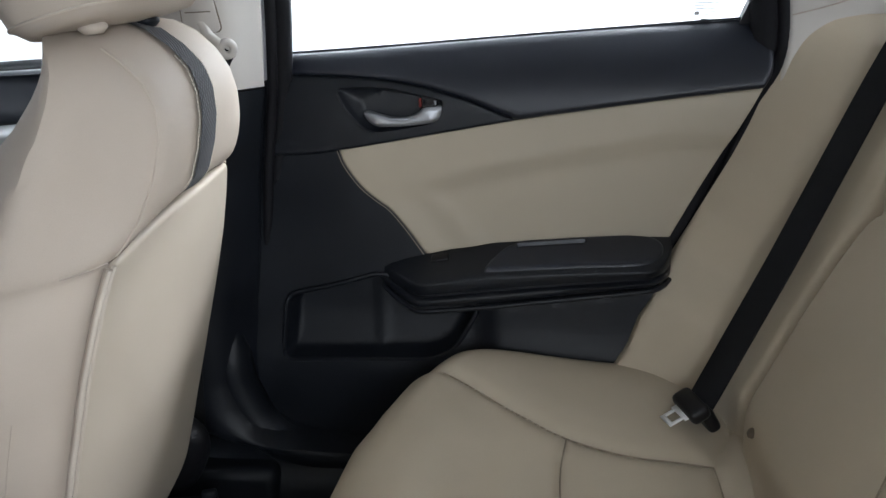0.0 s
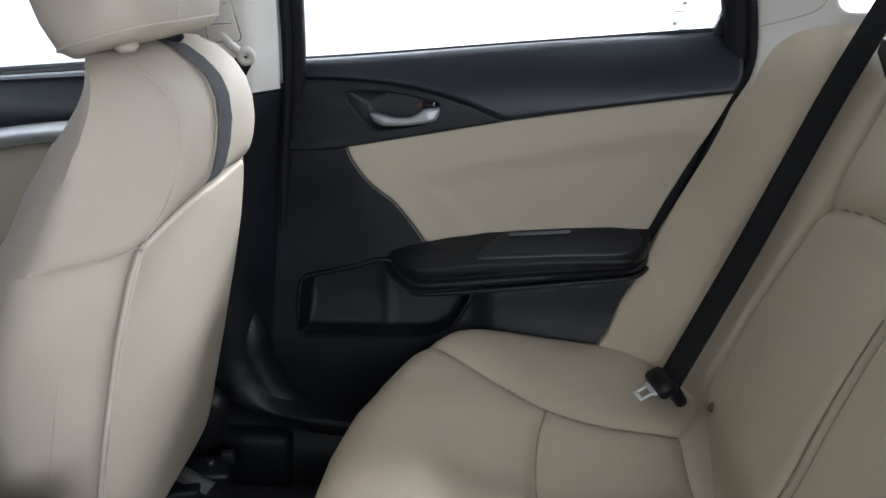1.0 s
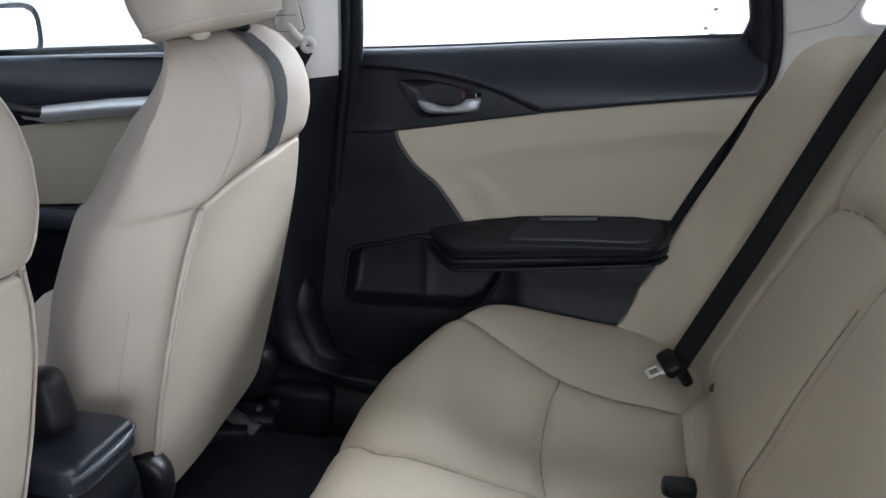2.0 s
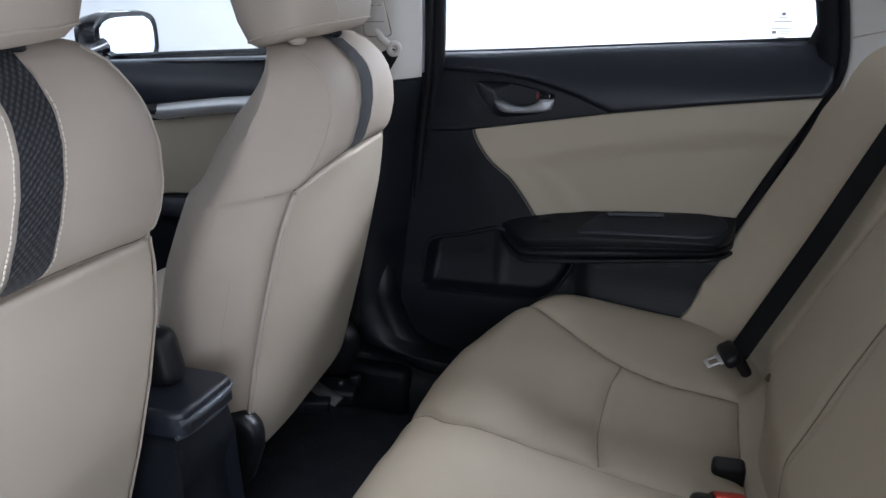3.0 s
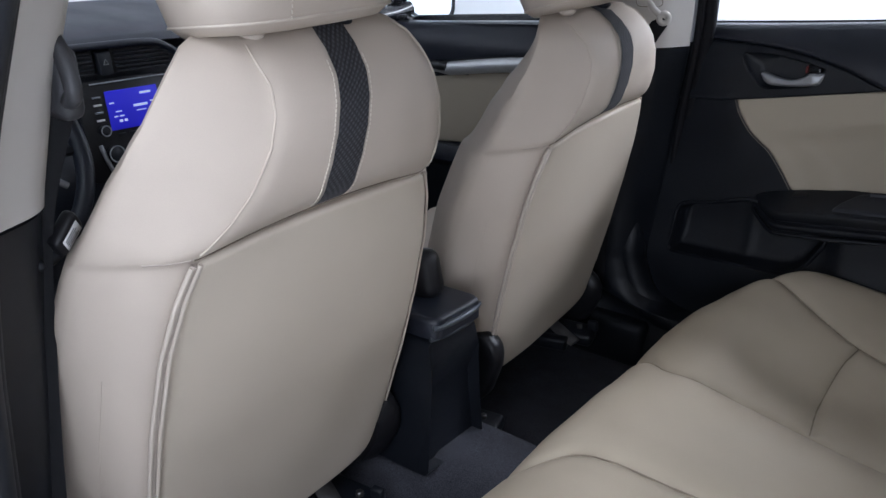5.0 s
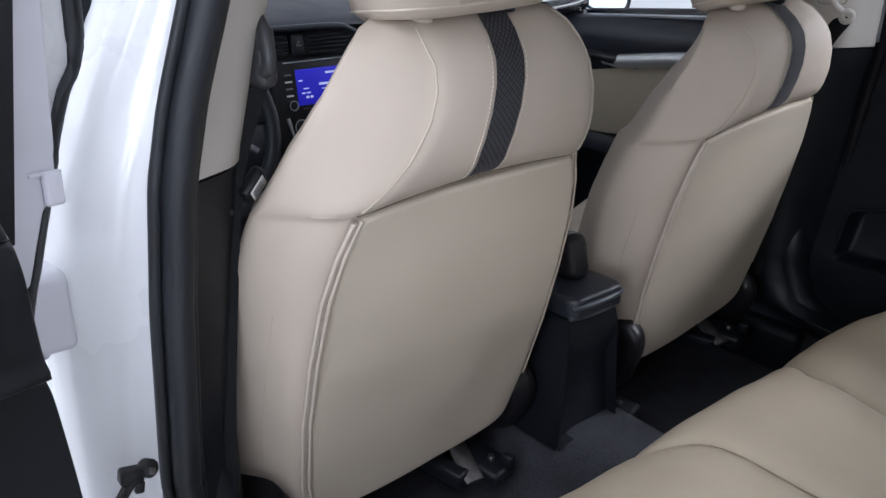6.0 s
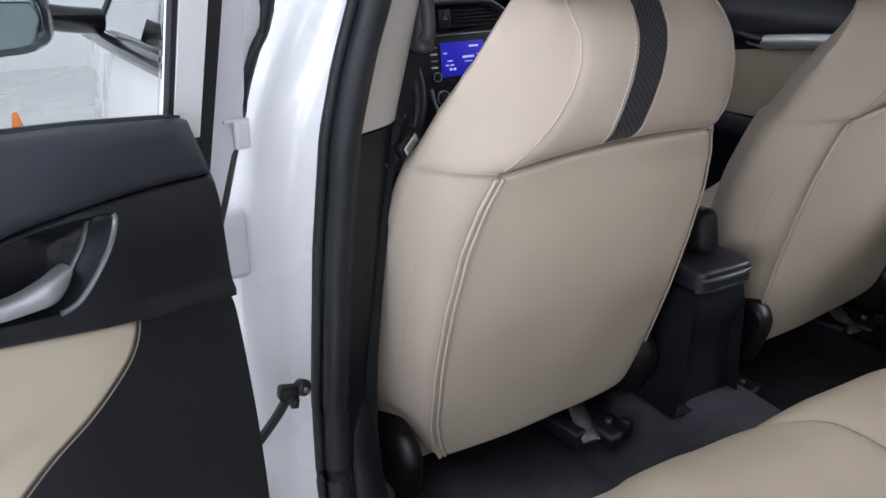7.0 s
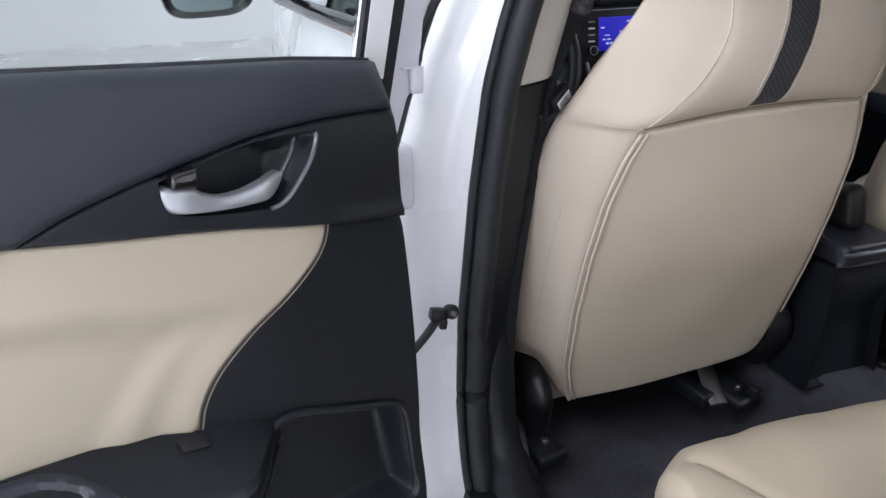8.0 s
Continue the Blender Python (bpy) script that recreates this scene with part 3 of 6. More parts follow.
# ---- doors ----
def rear_door(side, root_at, label, move):
    """A rear door from its inner side, in the place of the right one; move carries a point to where the door hangs."""
    root = thing("rear_door", move(Vector(root_at)), label, "car door", "rear doors")

    def put(x, y, z):
        return move(Vector((x, side * y, z - (0.05 * max(0.0, x - 0.11) if side < 0 else 0.0))))

    def face(x, z):
        """Depth of the door's inner face."""
        t = np.clip((z - 0.90) / 0.12, 0, 1)
        return 0.695 + 0.062 * t ** 1.8 + 0.03 * ease(0.16, -0.04, x) * ease(0.55, 0.9, z) - 0.015 * ease(0.75, 0.4, z)

    def on(u, v, d):
        return put(u, face(u, v) - d, v)

    if side > 0:
        lead = [(0.02, 0.30), (-0.040, 0.36), (-0.050, 0.43), (-0.050, 0.56), (-0.045, 0.70), (-0.040, 0.822)]
        hand = [(-0.040, 0.822), (-0.038, 0.88), (-0.036, 0.955)]
    else:
        lead = [(0.02, 0.305), (0.0, 0.36), (-0.010, 0.43), (-0.014, 0.56), (-0.019, 0.70), (-0.016, 0.79), (-0.011, 0.818)]
        hand = [(-0.011, 0.818), (-0.008, 0.88), (-0.005, 0.938)]
    belt = [(hand[-1][0] + 0.004, 0.981), (0.02, 0.983), (0.20, 0.993), (0.40, 1.006), (0.60, 1.018), (0.735, 1.026)]
    if side < 0:
        belt = [(x, z + 0.006) for x, z in belt]
    wave = [hand[-1], (0.06, 0.9545), (0.124, 0.953), (0.19, 0.948), (0.256, 0.937), (0.31, 0.922), (0.339, 0.912), (0.37, 0.898), (0.402, 0.886)]
    top_edge = [(0.402, 0.886), (0.52, 0.902), (0.64, 0.917), (0.764, 0.931)]
    low_edge = [hand[0], (0.055, 0.830), (0.117, 0.838), (0.26, 0.862), (0.402, 0.886)]
    scoop = [(0.117, 0.838), (0.126, 0.814), (0.151, 0.779), (0.176, 0.757), (0.199, 0.739), (0.227, 0.704), (0.253, 0.666)]
    if side < 0:
        wave = [hand[-1], (0.06, 0.9400), (0.13, 0.9395), (0.18, 0.9370), (0.22, 0.9315), (0.257, 0.9245), (0.292, 0.918), (0.325, 0.911), (0.36, 0.902), (0.402, 0.886)]
        low_edge = [hand[0], (0.05, 0.8255), (0.107, 0.834), (0.229, 0.858), (0.331, 0.874), (0.402, 0.886)]
        scoop = [(0.107, 0.834), (0.111, 0.818), (0.125, 0.799), (0.163, 0.770), (0.203, 0.747), (0.240, 0.718), (0.259, 0.691), (0.266, 0.666)]
    rear = [(0.764, 0.931), (0.73, 0.865), (0.69, 0.79), (0.655, 0.72), (0.638, 0.685)]

    def c2(pts, step=0.008):
        return [p.xy for p in curve([(*q, 0) for q in pts], step)]

    line = c2(belt) + c2([(0.735, 1.026), (0.762, 1.018), (0.776, 0.995), (0.776, 0.955), (0.764, 0.931)])[1:] + c2(top_edge)[::-1][1:] + c2(wave)[::-1][1:]
    part("upper_pad", panel(line, lambda u, v, d: on(u, v, d + 0.012), 0.012, edge=0.010, thick=0.03), SOFT_BLACK, root, "soft black padded upper edge")

    shift = 0.004 if side > 0 else 0.0
    pocket = [p.xy for p in curve([(u + shift, v - (0.004 * float(ease(0.90, 0.93, v)) if side < 0 else 0.0), 0) for u, v in ((0.283, 0.916), (0.270, 0.9205), (0.240, 0.928), (0.202, 0.935), (0.169, 0.9375), (0.139, 0.937), (0.119, 0.934), (0.1235, 0.918), (0.137, 0.896), (0.157, 0.875), (0.174, 0.868),
                                                                        (0.200, 0.870), (0.228, 0.874), (0.260, 0.880), (0.276, 0.889), (0.281, 0.903))], 0.0035, closed=True)]
    pocket_loops = [pocket] + [inset(pocket, k) for k in (0.003, 0.007, 0.012)]

    def cup(q):
        s = signed(q, pocket)
        wide = 0.006 + 0.018 * ease(0.20, 0.14, q[:, 0])
        lip = 0.0045 * ease(0.020, 0.004, seg_dist(q, [tuple(p) for p in c2(low_edge[:3])])) * ease(0.12, 0.09, q[:, 0])
        return (1.0 if side < 0 else 0.55) * (-0.010 * ease(0.0, 0.004, s) - 0.026 * np.clip(s / wide, 0, 1)) + lip

    line = c2(wave) + c2(low_edge)[::-1][1:-1] + c2(hand)[:-1]
    part("handle_panel", panel(line, lambda u, v, d: on(u, v, d + 0.006), 0.0055, pocket_loops, edge=0.004, thick=0.03, dip=cup), PLASTIC, root, "black grained insert round the handle")
    front_rim = [p for p in pocket if p.x < 0.18 + shift and p.y < 0.934 and p.y - 0.868 < 0.9 * (0.19 + shift - p.x)]
    # on the left door the rim's highlight is put into its colour
    part("pocket_rim", tube([on(p.x - 0.0015, p.y, 0.0065) for p in front_rim], 0.0023, 6), RIM_GLINT if side < 0 else PLASTIC, root, "raised rim of the handle pocket")
    part("pocket_rim", tube([on(p.x + 0.0125, p.y + 0.001, -0.013) for p in front_rim if p.y > 0.882], 0.0020, 6), RIM_GLINT if side < 0 else PLASTIC, root, "raised rim of the handle pocket")
    crescent = [(0.283, 0.907), (0.268, 0.908), (0.254, 0.906), (0.248, 0.901), (0.237, 0.8945), (0.223, 0.8905), (0.203, 0.891), (0.182, 0.896), (0.166, 0.899), (0.157, 0.898), (0.159, 0.890), (0.166, 0.882), (0.179, 0.877), (0.204, 0.8765), (0.232, 0.878), (0.257, 0.881), (0.274, 0.885), (0.281, 0.893)]
    lever = [p.xy for p in curve([(u + shift, v, 0) for u, v in crescent], 0.003, closed=True)]
    part("handle", panel(lever, lambda u, v, d: on(u, v, d + 0.013 - 0.010 * float(ease(0.185, 0.157, u - shift)) - 0.004 * float(ease(0.26, 0.284, u - shift))), 0.004, edge=0.0075, thick=0.010), SILVER, root, "satin silver pull handle")
    knob = rounded([(0.2745 + shift, 0.9195), (0.268 + shift, 0.9215), (0.2495 + shift, 0.923), (0.251 + shift, 0.9055), (0.2755 + shift, 0.9075)], 0.003, 0.002)
    lock = part("lock_knob", panel(knob, lambda u, v, d: on(u, v, d + (0.007 if side > 0 else 0.016)), 0.005, edge=0.003, thick=0.03), GLOSS, root, "gloss black lock button")
    if side > 0:
        bm = box((0.2505, 0.0, 0.907), (0.2545, 0.0085, 0.920), 0.001, 1)
        for v in bm.verts:
            v.co = on(v.co.x, v.co.z, v.co.y)
        part("lock_mark", bm, DARK_RED, lock, "small red lock mark")

    # beige insert, hollowed towards the armrest
    arm_top = [(scoop[-1][0], 0.664), (0.30, 0.672), (0.36, 0.681), (0.43, 0.687), (0.50, 0.691), (0.58, 0.694), (0.638, 0.685)]

    def hollow(q):
        x, z = q[:, 0], q[:, 1]
        seam = seg_dist(q, [tuple(p) for p in c2(scoop)])
        band = np.interp(x, [0.10, 0.18, 0.23, 0.27, 0.34, 0.45, 0.65], [0.762, 0.769, 0.778, 0.788, 0.808, 0.830, 0.862])
        ledge = -0.012 * ease(0.012, -0.030, z - band) + 0.003 * np.exp(-((z - band - 0.006) / 0.012) ** 2)
        fold = np.interp(z, [0.66, 0.676, 0.707, 0.732, 0.755, 0.775], [0.347, 0.340, 0.322, 0.302, 0.276, 0.235])
        step = -0.008 * ease(-0.004, 0.030, x - fold) * ease(0.0, 0.03, band - z) + 0.0025 * np.exp(-((x - fold + 0.012) / 0.018) ** 2) * ease(0.0, 0.03, band - z)
        return (ledge + step) * ease(0.002, 0.045, seam) * (0.65 if side < 0 else 0.35)

    line = c2(low_edge[2:]) + c2(top_edge)[1:] + c2(rear)[1:] + c2(arm_top)[::-1][1:] + c2(scoop)[::-1][1:-1]
    part("beige_insert", panel(line, lambda u, v, d: on(u, v, d + 0.001), 0.010, edge=0.004, thick=0.03, dip=hollow), LEATHER_DOOR, root, "smooth beige vinyl insert")
    part("insert_seam", tube([on(p.x + 0.0005, p.y, -0.002) for p in c2(scoop)], 0.0016, 6), SEAM, root, "dark stitched seam")
    part("seam_welt", tube([on(p.x - 0.0035, p.y - 0.002, 0.0001) for p in c2(scoop)], 0.0008, 6), SEAM, root, "thin brown line along the seam")

    # lower panel with its pocket
    bin_line = rounded([(-0.004, 0.470), (0.012, 0.590), (0.10, 0.610), (0.18, 0.634), (0.245, 0.600), (0.345, 0.580), (0.300, 0.500), (0.262, 0.480)], 0.022, 0.006)
    if side < 0:
        bin_line = rounded([(-0.002, 0.470), (0.012, 0.597), (0.107, 0.624), (0.172, 0.646), (0.235, 0.612), (0.345, 0.590), (0.300, 0.500), (0.262, 0.480)], 0.022, 0.005)

    def bin_dip(q):
        s = signed(q, bin_line)
        x, z = q[:, 0], q[:, 1]
        rib = 0.004 * np.exp(-((x - 0.17) / 0.008) ** 2) * ease(0.0, 0.02, s)
        ridge = 0.020 * ease(0.592 + 0.150 * (-0.363), 0.586 + 0.150 * (-0.363), z - 0.150 * x) * ease(0.33, 0.38, x)
        return -0.042 * ease(0.0, 0.015, s) + rib + 0.012 * ease(0.56, 0.46, z) + ridge

    line = c2(low_edge[:3]) + c2(scoop)[1:] + c2(arm_top)[1:] + c2([(0.638, 0.685), (0.645, 0.60), (0.60, 0.47), (0.50, 0.345), (0.40, 0.292), (0.30, 0.272), (0.15, 0.270), (0.08, 0.278)] + lead)[1:-1]
    part("lower_panel", panel(line, lambda u, v, d: on(u, v, d), 0.011, [bin_line] + [inset(bin_line, k) for k in (0.003, 0.006, 0.009, 0.012, 0.016)], edge=0.004, thick=0.03, dip=bin_dip), PLASTIC, root, "black grained lower panel with a storage bin")
    ring = [on(p.x, p.y, 0.0035) for p in bin_line]
    part("bin_edge", tube(ring, 0.0045, 8, True), PLASTIC, root)

    # armrest: a slab whose top slopes towards the cabin
    top_line = [(0.170, 0.636), (0.19, 0.650), (0.22, 0.660), (0.253, 0.667), (0.36, 0.683), (0.50, 0.693), (0.58, 0.697), (0.63, 0.698), (0.66, 0.697)]
    foot_line = [(0.170, 0.618), (0.200, 0.604), (0.243, 0.594), (0.344, 0.604), (0.614, 0.640), (0.66, 0.646)]

    def arm_top_at(x, y):
        return interp(x, top_line) + 0.001 - 0.40 * max(0.0, 0.702 - y)

    rings = []
    for x in list(np.linspace(0.174, 0.60, 44)) + list(0.60 + 0.045 * np.sin(np.linspace(0.1, 1.57, 12))):
        grow = float(ease(0.165, 0.262, x)) ** 0.8 * math.sqrt(max(0.0, 1 - (max(0.0, x - 0.60) / 0.047) ** 2))
        zb = interp(x, foot_line)

        def at(y, z):
            return put(x, 0.702 - (0.702 - y) * grow, z)

        edge_y = 0.702 - (0.702 - 0.628) * grow
        zt = arm_top_at(x, edge_y)
        deep = max(zt - zb, 0.012)
        ring = [at(0.735, arm_top_at(x, 0.702)), at(0.712, arm_top_at(x, 0.702))]
        ring += [at(y, arm_top_at(x, 0.702 - (0.702 - y) * grow)) for y in np.linspace(0.702, 0.630, 6)]
        ring += [at(0.630 - 0.006 * math.sin(q), zt - 0.006 * (1 - math.cos(q))) for q in np.linspace(0.4, 1.57, 4)]
        ring += [at(0.6250, zt - deep * 0.30), at(0.6275, zt - deep * 0.50), at(0.6330, zt - deep * 0.56), at(0.6330, zt - deep * 0.62), at(0.6260, zt - deep * 0.66)]
        ring += [at(0.6235 + 0.010 * (1 - math.cos(q)), zb + deep * 0.26 * (1 - math.sin(q))) for q in np.linspace(0.0, 1.57, 5)]
        ring += [at(0.66, zb + 0.004), at(0.70, zb + 0.001), at(0.735, zb + 0.002)]
        rings.append(ring)
    arm = part("armrest", loft(rings), PLASTIC, root, "black plastic armrest")
    slot = rounded([(0.386, 0.679), (0.402, 0.690), (0.525, 0.692), (0.508, 0.679)], 0.005, 0.004)
    if side < 0:
        slot = rounded([(0.372, 0.655), (0.392, 0.676), (0.415, 0.688), (0.53, 0.690), (0.59, 0.686), (0.60, 0.662), (0.50, 0.652)], 0.012, 0.005)
    pad = rounded([(0.350, 0.634), (0.360, 0.655), (0.384, 0.686), (0.41, 0.699), (0.58, 0.701), (0.616, 0.697), (0.632, 0.682), (0.630, 0.658), (0.612, 0.640), (0.585, 0.634)], 0.012, 0.005)
    part("arm_pad", panel(pad, lambda u, v, d: put(u, v, arm_top_at(u, v) + max(d, -0.03) + 0.005), 0.007, [slot], edge=0.006, thick=0.004,
                          dip=lambda q: -0.014 * ease(0.0, 0.006, signed(q, slot))), SOFT_BLACK, arm, "soft black arm pad with a grip slot")
    bm = box((0.264, 0.672, 0.0), (0.292, 0.687, 0.003), 0.001)
    for v in bm.verts:
        v.co = put(v.co.x, v.co.y, arm_top_at(v.co.x, v.co.y) + v.co.z)
    part("window_switch", bm, PLASTIC_DARK, arm, "small black window switch")
    lip = [put(x, 0.702 - 0.074 * float(ease(0.165, 0.262, x)) ** 0.8 * math.sqrt(max(0.0, 1 - (max(0.0, x - 0.60) / 0.047) ** 2)), interp(x, foot_line) - 0.006) for x in np.linspace(0.18, 0.642, 50)]
    part("arm_lip", tube(lip, 0.0045, 8), PLASTIC, arm)

    # door body behind the panels
    fore = -0.054 if side > 0 else -0.038
    hull = rounded([(fore, 0.30), (fore, 0.62), (fore + 0.015, 0.98), (0.70, 1.012), (0.755, 0.98), (0.62, 0.66), (0.50, 0.38), (0.42, 0.262), (0.0, 0.262)], 0.03, 0.02)
    part("shell", panel(hull, lambda u, v, d: put(u, 0.752 + 0.022 * float(ease(0.5, 0.98, v)) - d, v), 0.03, edge=0.006, thick=0.05), SHADED_WHITE, root, "white painted inner shell")

    def skin(u, v, d):
        return put(u, 0.885 - 0.10 * max(0.0, v - 0.72) + 0.03 * math.sin((v - 0.2) * 4) + d - 0.02, v)

    part("outer_skin", panel(hull, skin, 0.03, edge=0.008, thick=0.045), PAINT, root, "white painted outer skin")
    # window frame and glass
    def up(x, z, y0=0.772):
        return put(x, y0 - 0.33 * (z - 0.985), z)

    def bar(x_low, x_top, z_low, z_top, w, y0, name, mat, label="", deep=0.022):
        rows = []
        for i in range(9):
            z = z_low + (z_top - z_low) * i / 8
            x = x_low + (x_top - x_low) * i / 8
            rows.append([up(x + dx, z, y0 + dy) for dx, dy in ((-w, 0), (w, 0), (w, deep), (-w, deep))])
        return part(name, loft(rows), mat, root, label, smooth=False)

    bar(-0.014, 0.010, 0.965, 1.285, 0.0150, 0.765, "window_frame", PAINT, "white painted front window post")
    if side > 0:
        bar(-0.041, -0.017, 0.955, 1.285, 0.009, 0.775, "frame_strip", RUBBER, "black rubber window strip")
    else:
        bar(-0.052, -0.022, 0.870, 1.285, 0.0085, 0.776, "frame_strip", RUBBER, "black rubber window strip")

        def fin(u, v, d):
            return put(u, 0.800 - 0.33 * max(0.0, v - 0.985) - d, v)

        part("frame_flange", panel(rounded([(-0.045, 0.868), (-0.052, 0.98), (-0.040, 1.09), (-0.010, 1.285), (-0.055, 1.285), (-0.094, 1.083), (-0.111, 0.992), (-0.109, 0.946), (-0.092, 0.938), (-0.066, 0.868)], 0.006, 0.006), fin, 0.010, edge=0.003, thick=0.004), SHADED_WHITE, root, "white painted outer flange")
        part("back_flange", panel(rounded([(-0.095, 0.950), (-0.080, 1.285), (-0.085, 1.287), (-0.132, 1.083), (-0.116, 0.988)], 0.004, 0.008), lambda u, v, d: fin(u, v, d - 0.014), 0.012, edge=0.002, thick=0.004), PAINT, root, "white painted flange behind the window post")
        edge_line = curve([fin(u, v, -0.010) for u, v in ((-0.100, 1.20), (-0.132, 1.083), (-0.123, 1.043), (-0.118, 1.014), (-0.116, 0.989), (-0.096, 0.933), (-0.078, 0.882), (-0.070, 0.862), (-0.05, 0.80))], 0.012)
        part("edge_seal", tube(edge_line, 0.0085, 8, flat=0.7), RUBBER, root, "black rubber strip on the door's edge")
        bm = box((-0.110, 0.001, 0.940), (-0.090, 0.010, 0.972), 0.004, 3)
        box((-0.112, 0.002, 0.969), (-0.078, 0.006, 0.973), 0.0015, 2, bm)
        for v in bm.verts:
            v.co = fin(v.co.x, v.co.z, v.co.y)
        part("frame_clip", bm, SHADED_WHITE, root, "white clip at the foot of the window frame")
    bar(0.0050, 0.0290, 0.975, 1.285, 0.0030, 0.767, "glass_channel", RUBBER, "black glass channel", 0.008)
    bar(0.738, 0.792, 1.018, 1.19, 0.009, 0.755, "divider_bar", RUBBER, "black window divider")
    part("sail_panel", panel(rounded([(0.745, 1.012), (0.795, 1.19), (0.83, 1.11), (0.805, 1.005)], 0.008, 0.01), lambda u, v, d: up(u, v, 0.772 - d), 0.02, edge=0.004, thick=0.012), GLOSS, root, "gloss black corner panel")
    top = [up(0.006 + 0.0 + 0.79 * f, 1.292 - 0.09 * f * f, 0.772) for f in np.linspace(0, 1, 20)]
    part("top_frame", tube(top, 0.016, 8), SHADED_WHITE, root)
    bead = [up(p.x, p.y - 0.001, 0.766) for p in c2(belt, 0.03)]
    part("belt_strip", tube(bead, 0.005, 6), RUBBER, root)
    pane = rounded([(0.0, 0.955), (0.022, 1.29), (0.40, 1.285), (0.79, 1.20), (0.74, 1.0), (0.70, 0.985)], 0.01, 0.04)
    ob = part("window_pane", panel(pane, lambda u, v, d: up(u, v, 0.790 - d), 0.08, edge=0.001, thick=0.003), PANE if side > 0 else GREEN_PANE, root, "clear window glass" if side > 0 else "slightly green window glass")
    ob.visible_shadow = False
    mark = bmesh.new()
    for w, dx, dz, h in ((0.004, 0.0, 0.004, 0.003), (0.008, 0.0, -0.002, 0.001), (0.016, 0.0, -0.009, 0.0012), (0.021, 0.0, -0.0135, 0.0009), (0.013, -0.005, -0.0175, 0.0009), (0.019, 0.0, -0.022, 0.0009), (0.004, -0.013, -0.029, 0.003), (0.011, 0.006, -0.027, 0.0009), (0.009, 0.006, -0.031, 0.0009), (0.007, 0.0, -0.038, 0.0012)):
        box((0.684 + dx - w, 0, 1.064 + dz - h), (0.684 + dx + w, 0.0006, 1.064 + dz + h), 0, 1, mark)
    for v in mark.verts:
        v.co = up(v.co.x, v.co.z, 0.783 - v.co.y)
    part("glass_mark", mark, ETCH, ob, "small grey etched maker's mark")
    return root


CLOSED = pose(-0.03, 0.0698, -0.0178, 1.69, -0.19, -2.92)
rear_door(1, (0.35, 0.75, 0.27), "closed rear door with black trim and beige insert", lambda p: CLOSED @ p)

SWUNG = pose(0.8256, -0.6481, 0.0448, 2.96, -4.77, -65.19)
rear_door(-1, (0.35, -0.75, 0.27), "wide open rear door with black trim, beige insert and silver handle", lambda p: SWUNG @ p)


def check_strap():
    root = thing("check_strap", (-0.03, -0.850, 0.56), "black folding door stop arm bolted to the white post", "door stop", put=about((-0.02, -0.85, 0.56), (-0.011, -0.805, 0.615), sx=0.88))
    arm = curve([(-0.012, -0.866, 0.562), (-0.008, -0.876, 0.556), (0.004, -0.896, 0.542), (0.018, -0.925, 0.524), (0.035, -0.965, 0.505)], 0.008)
    part("arm", tube(arm, 0.0085, 8, flat=0.55), PLASTIC_DARK, root)
    part("bracket", turned(box((-0.012, -0.018, -0.010), (0.008, 0.012, 0.010), 0.005), pose(-0.012, -0.866, 0.566, -12, 0, 0)), PLASTIC_DARK, root)
    part("hook", turned(box((-0.006, -0.006, -0.016), (0.006, 0.006, 0.0), 0.003), pose(-0.006, -0.862, 0.560, -12, 0, 0)), PLASTIC_DARK, root)
    part("bolt", drum(0.012, 0.020, pose(-0.012, -0.849, 0.569, 0, 75, 20), 0.004, 14), PLASTIC_DARK, root)
    part("bolt_head", drum(0.005, 0.008, pose(0.0, -0.8475, 0.571, 0, 75, 20), 0.0015, 6), STEEL, root)


check_strap()


def hinge(at):
    root = thing("door_hinge", at, "white painted steel door hinge on the post", "door hinge", "left door hinges", put=about(at, (at[0] - 0.002, at[1] + 0.05, at[2] + 0.022), sx=1.2))
    x, y, z = at
    part("leaf", box((x - 0.024, y - 0.024, z - 0.040), (x + 0.014, y + 0.015, z + 0.036), 0.009, 3), SHADED_WHITE, root)
    part("pin", drum(0.007, 0.084, pose(x + 0.006, y - 0.016, z), 0.002, 14), SHADED_WHITE, root)
    part("ear", box((x - 0.016, y - 0.050, z + 0.030), (x + 0.010, y - 0.002, z + 0.037), 0.0025), SHADED_WHITE, root)


hinge((-0.062, -0.905, 0.789))
hinge((-0.066, -0.935, 0.400))


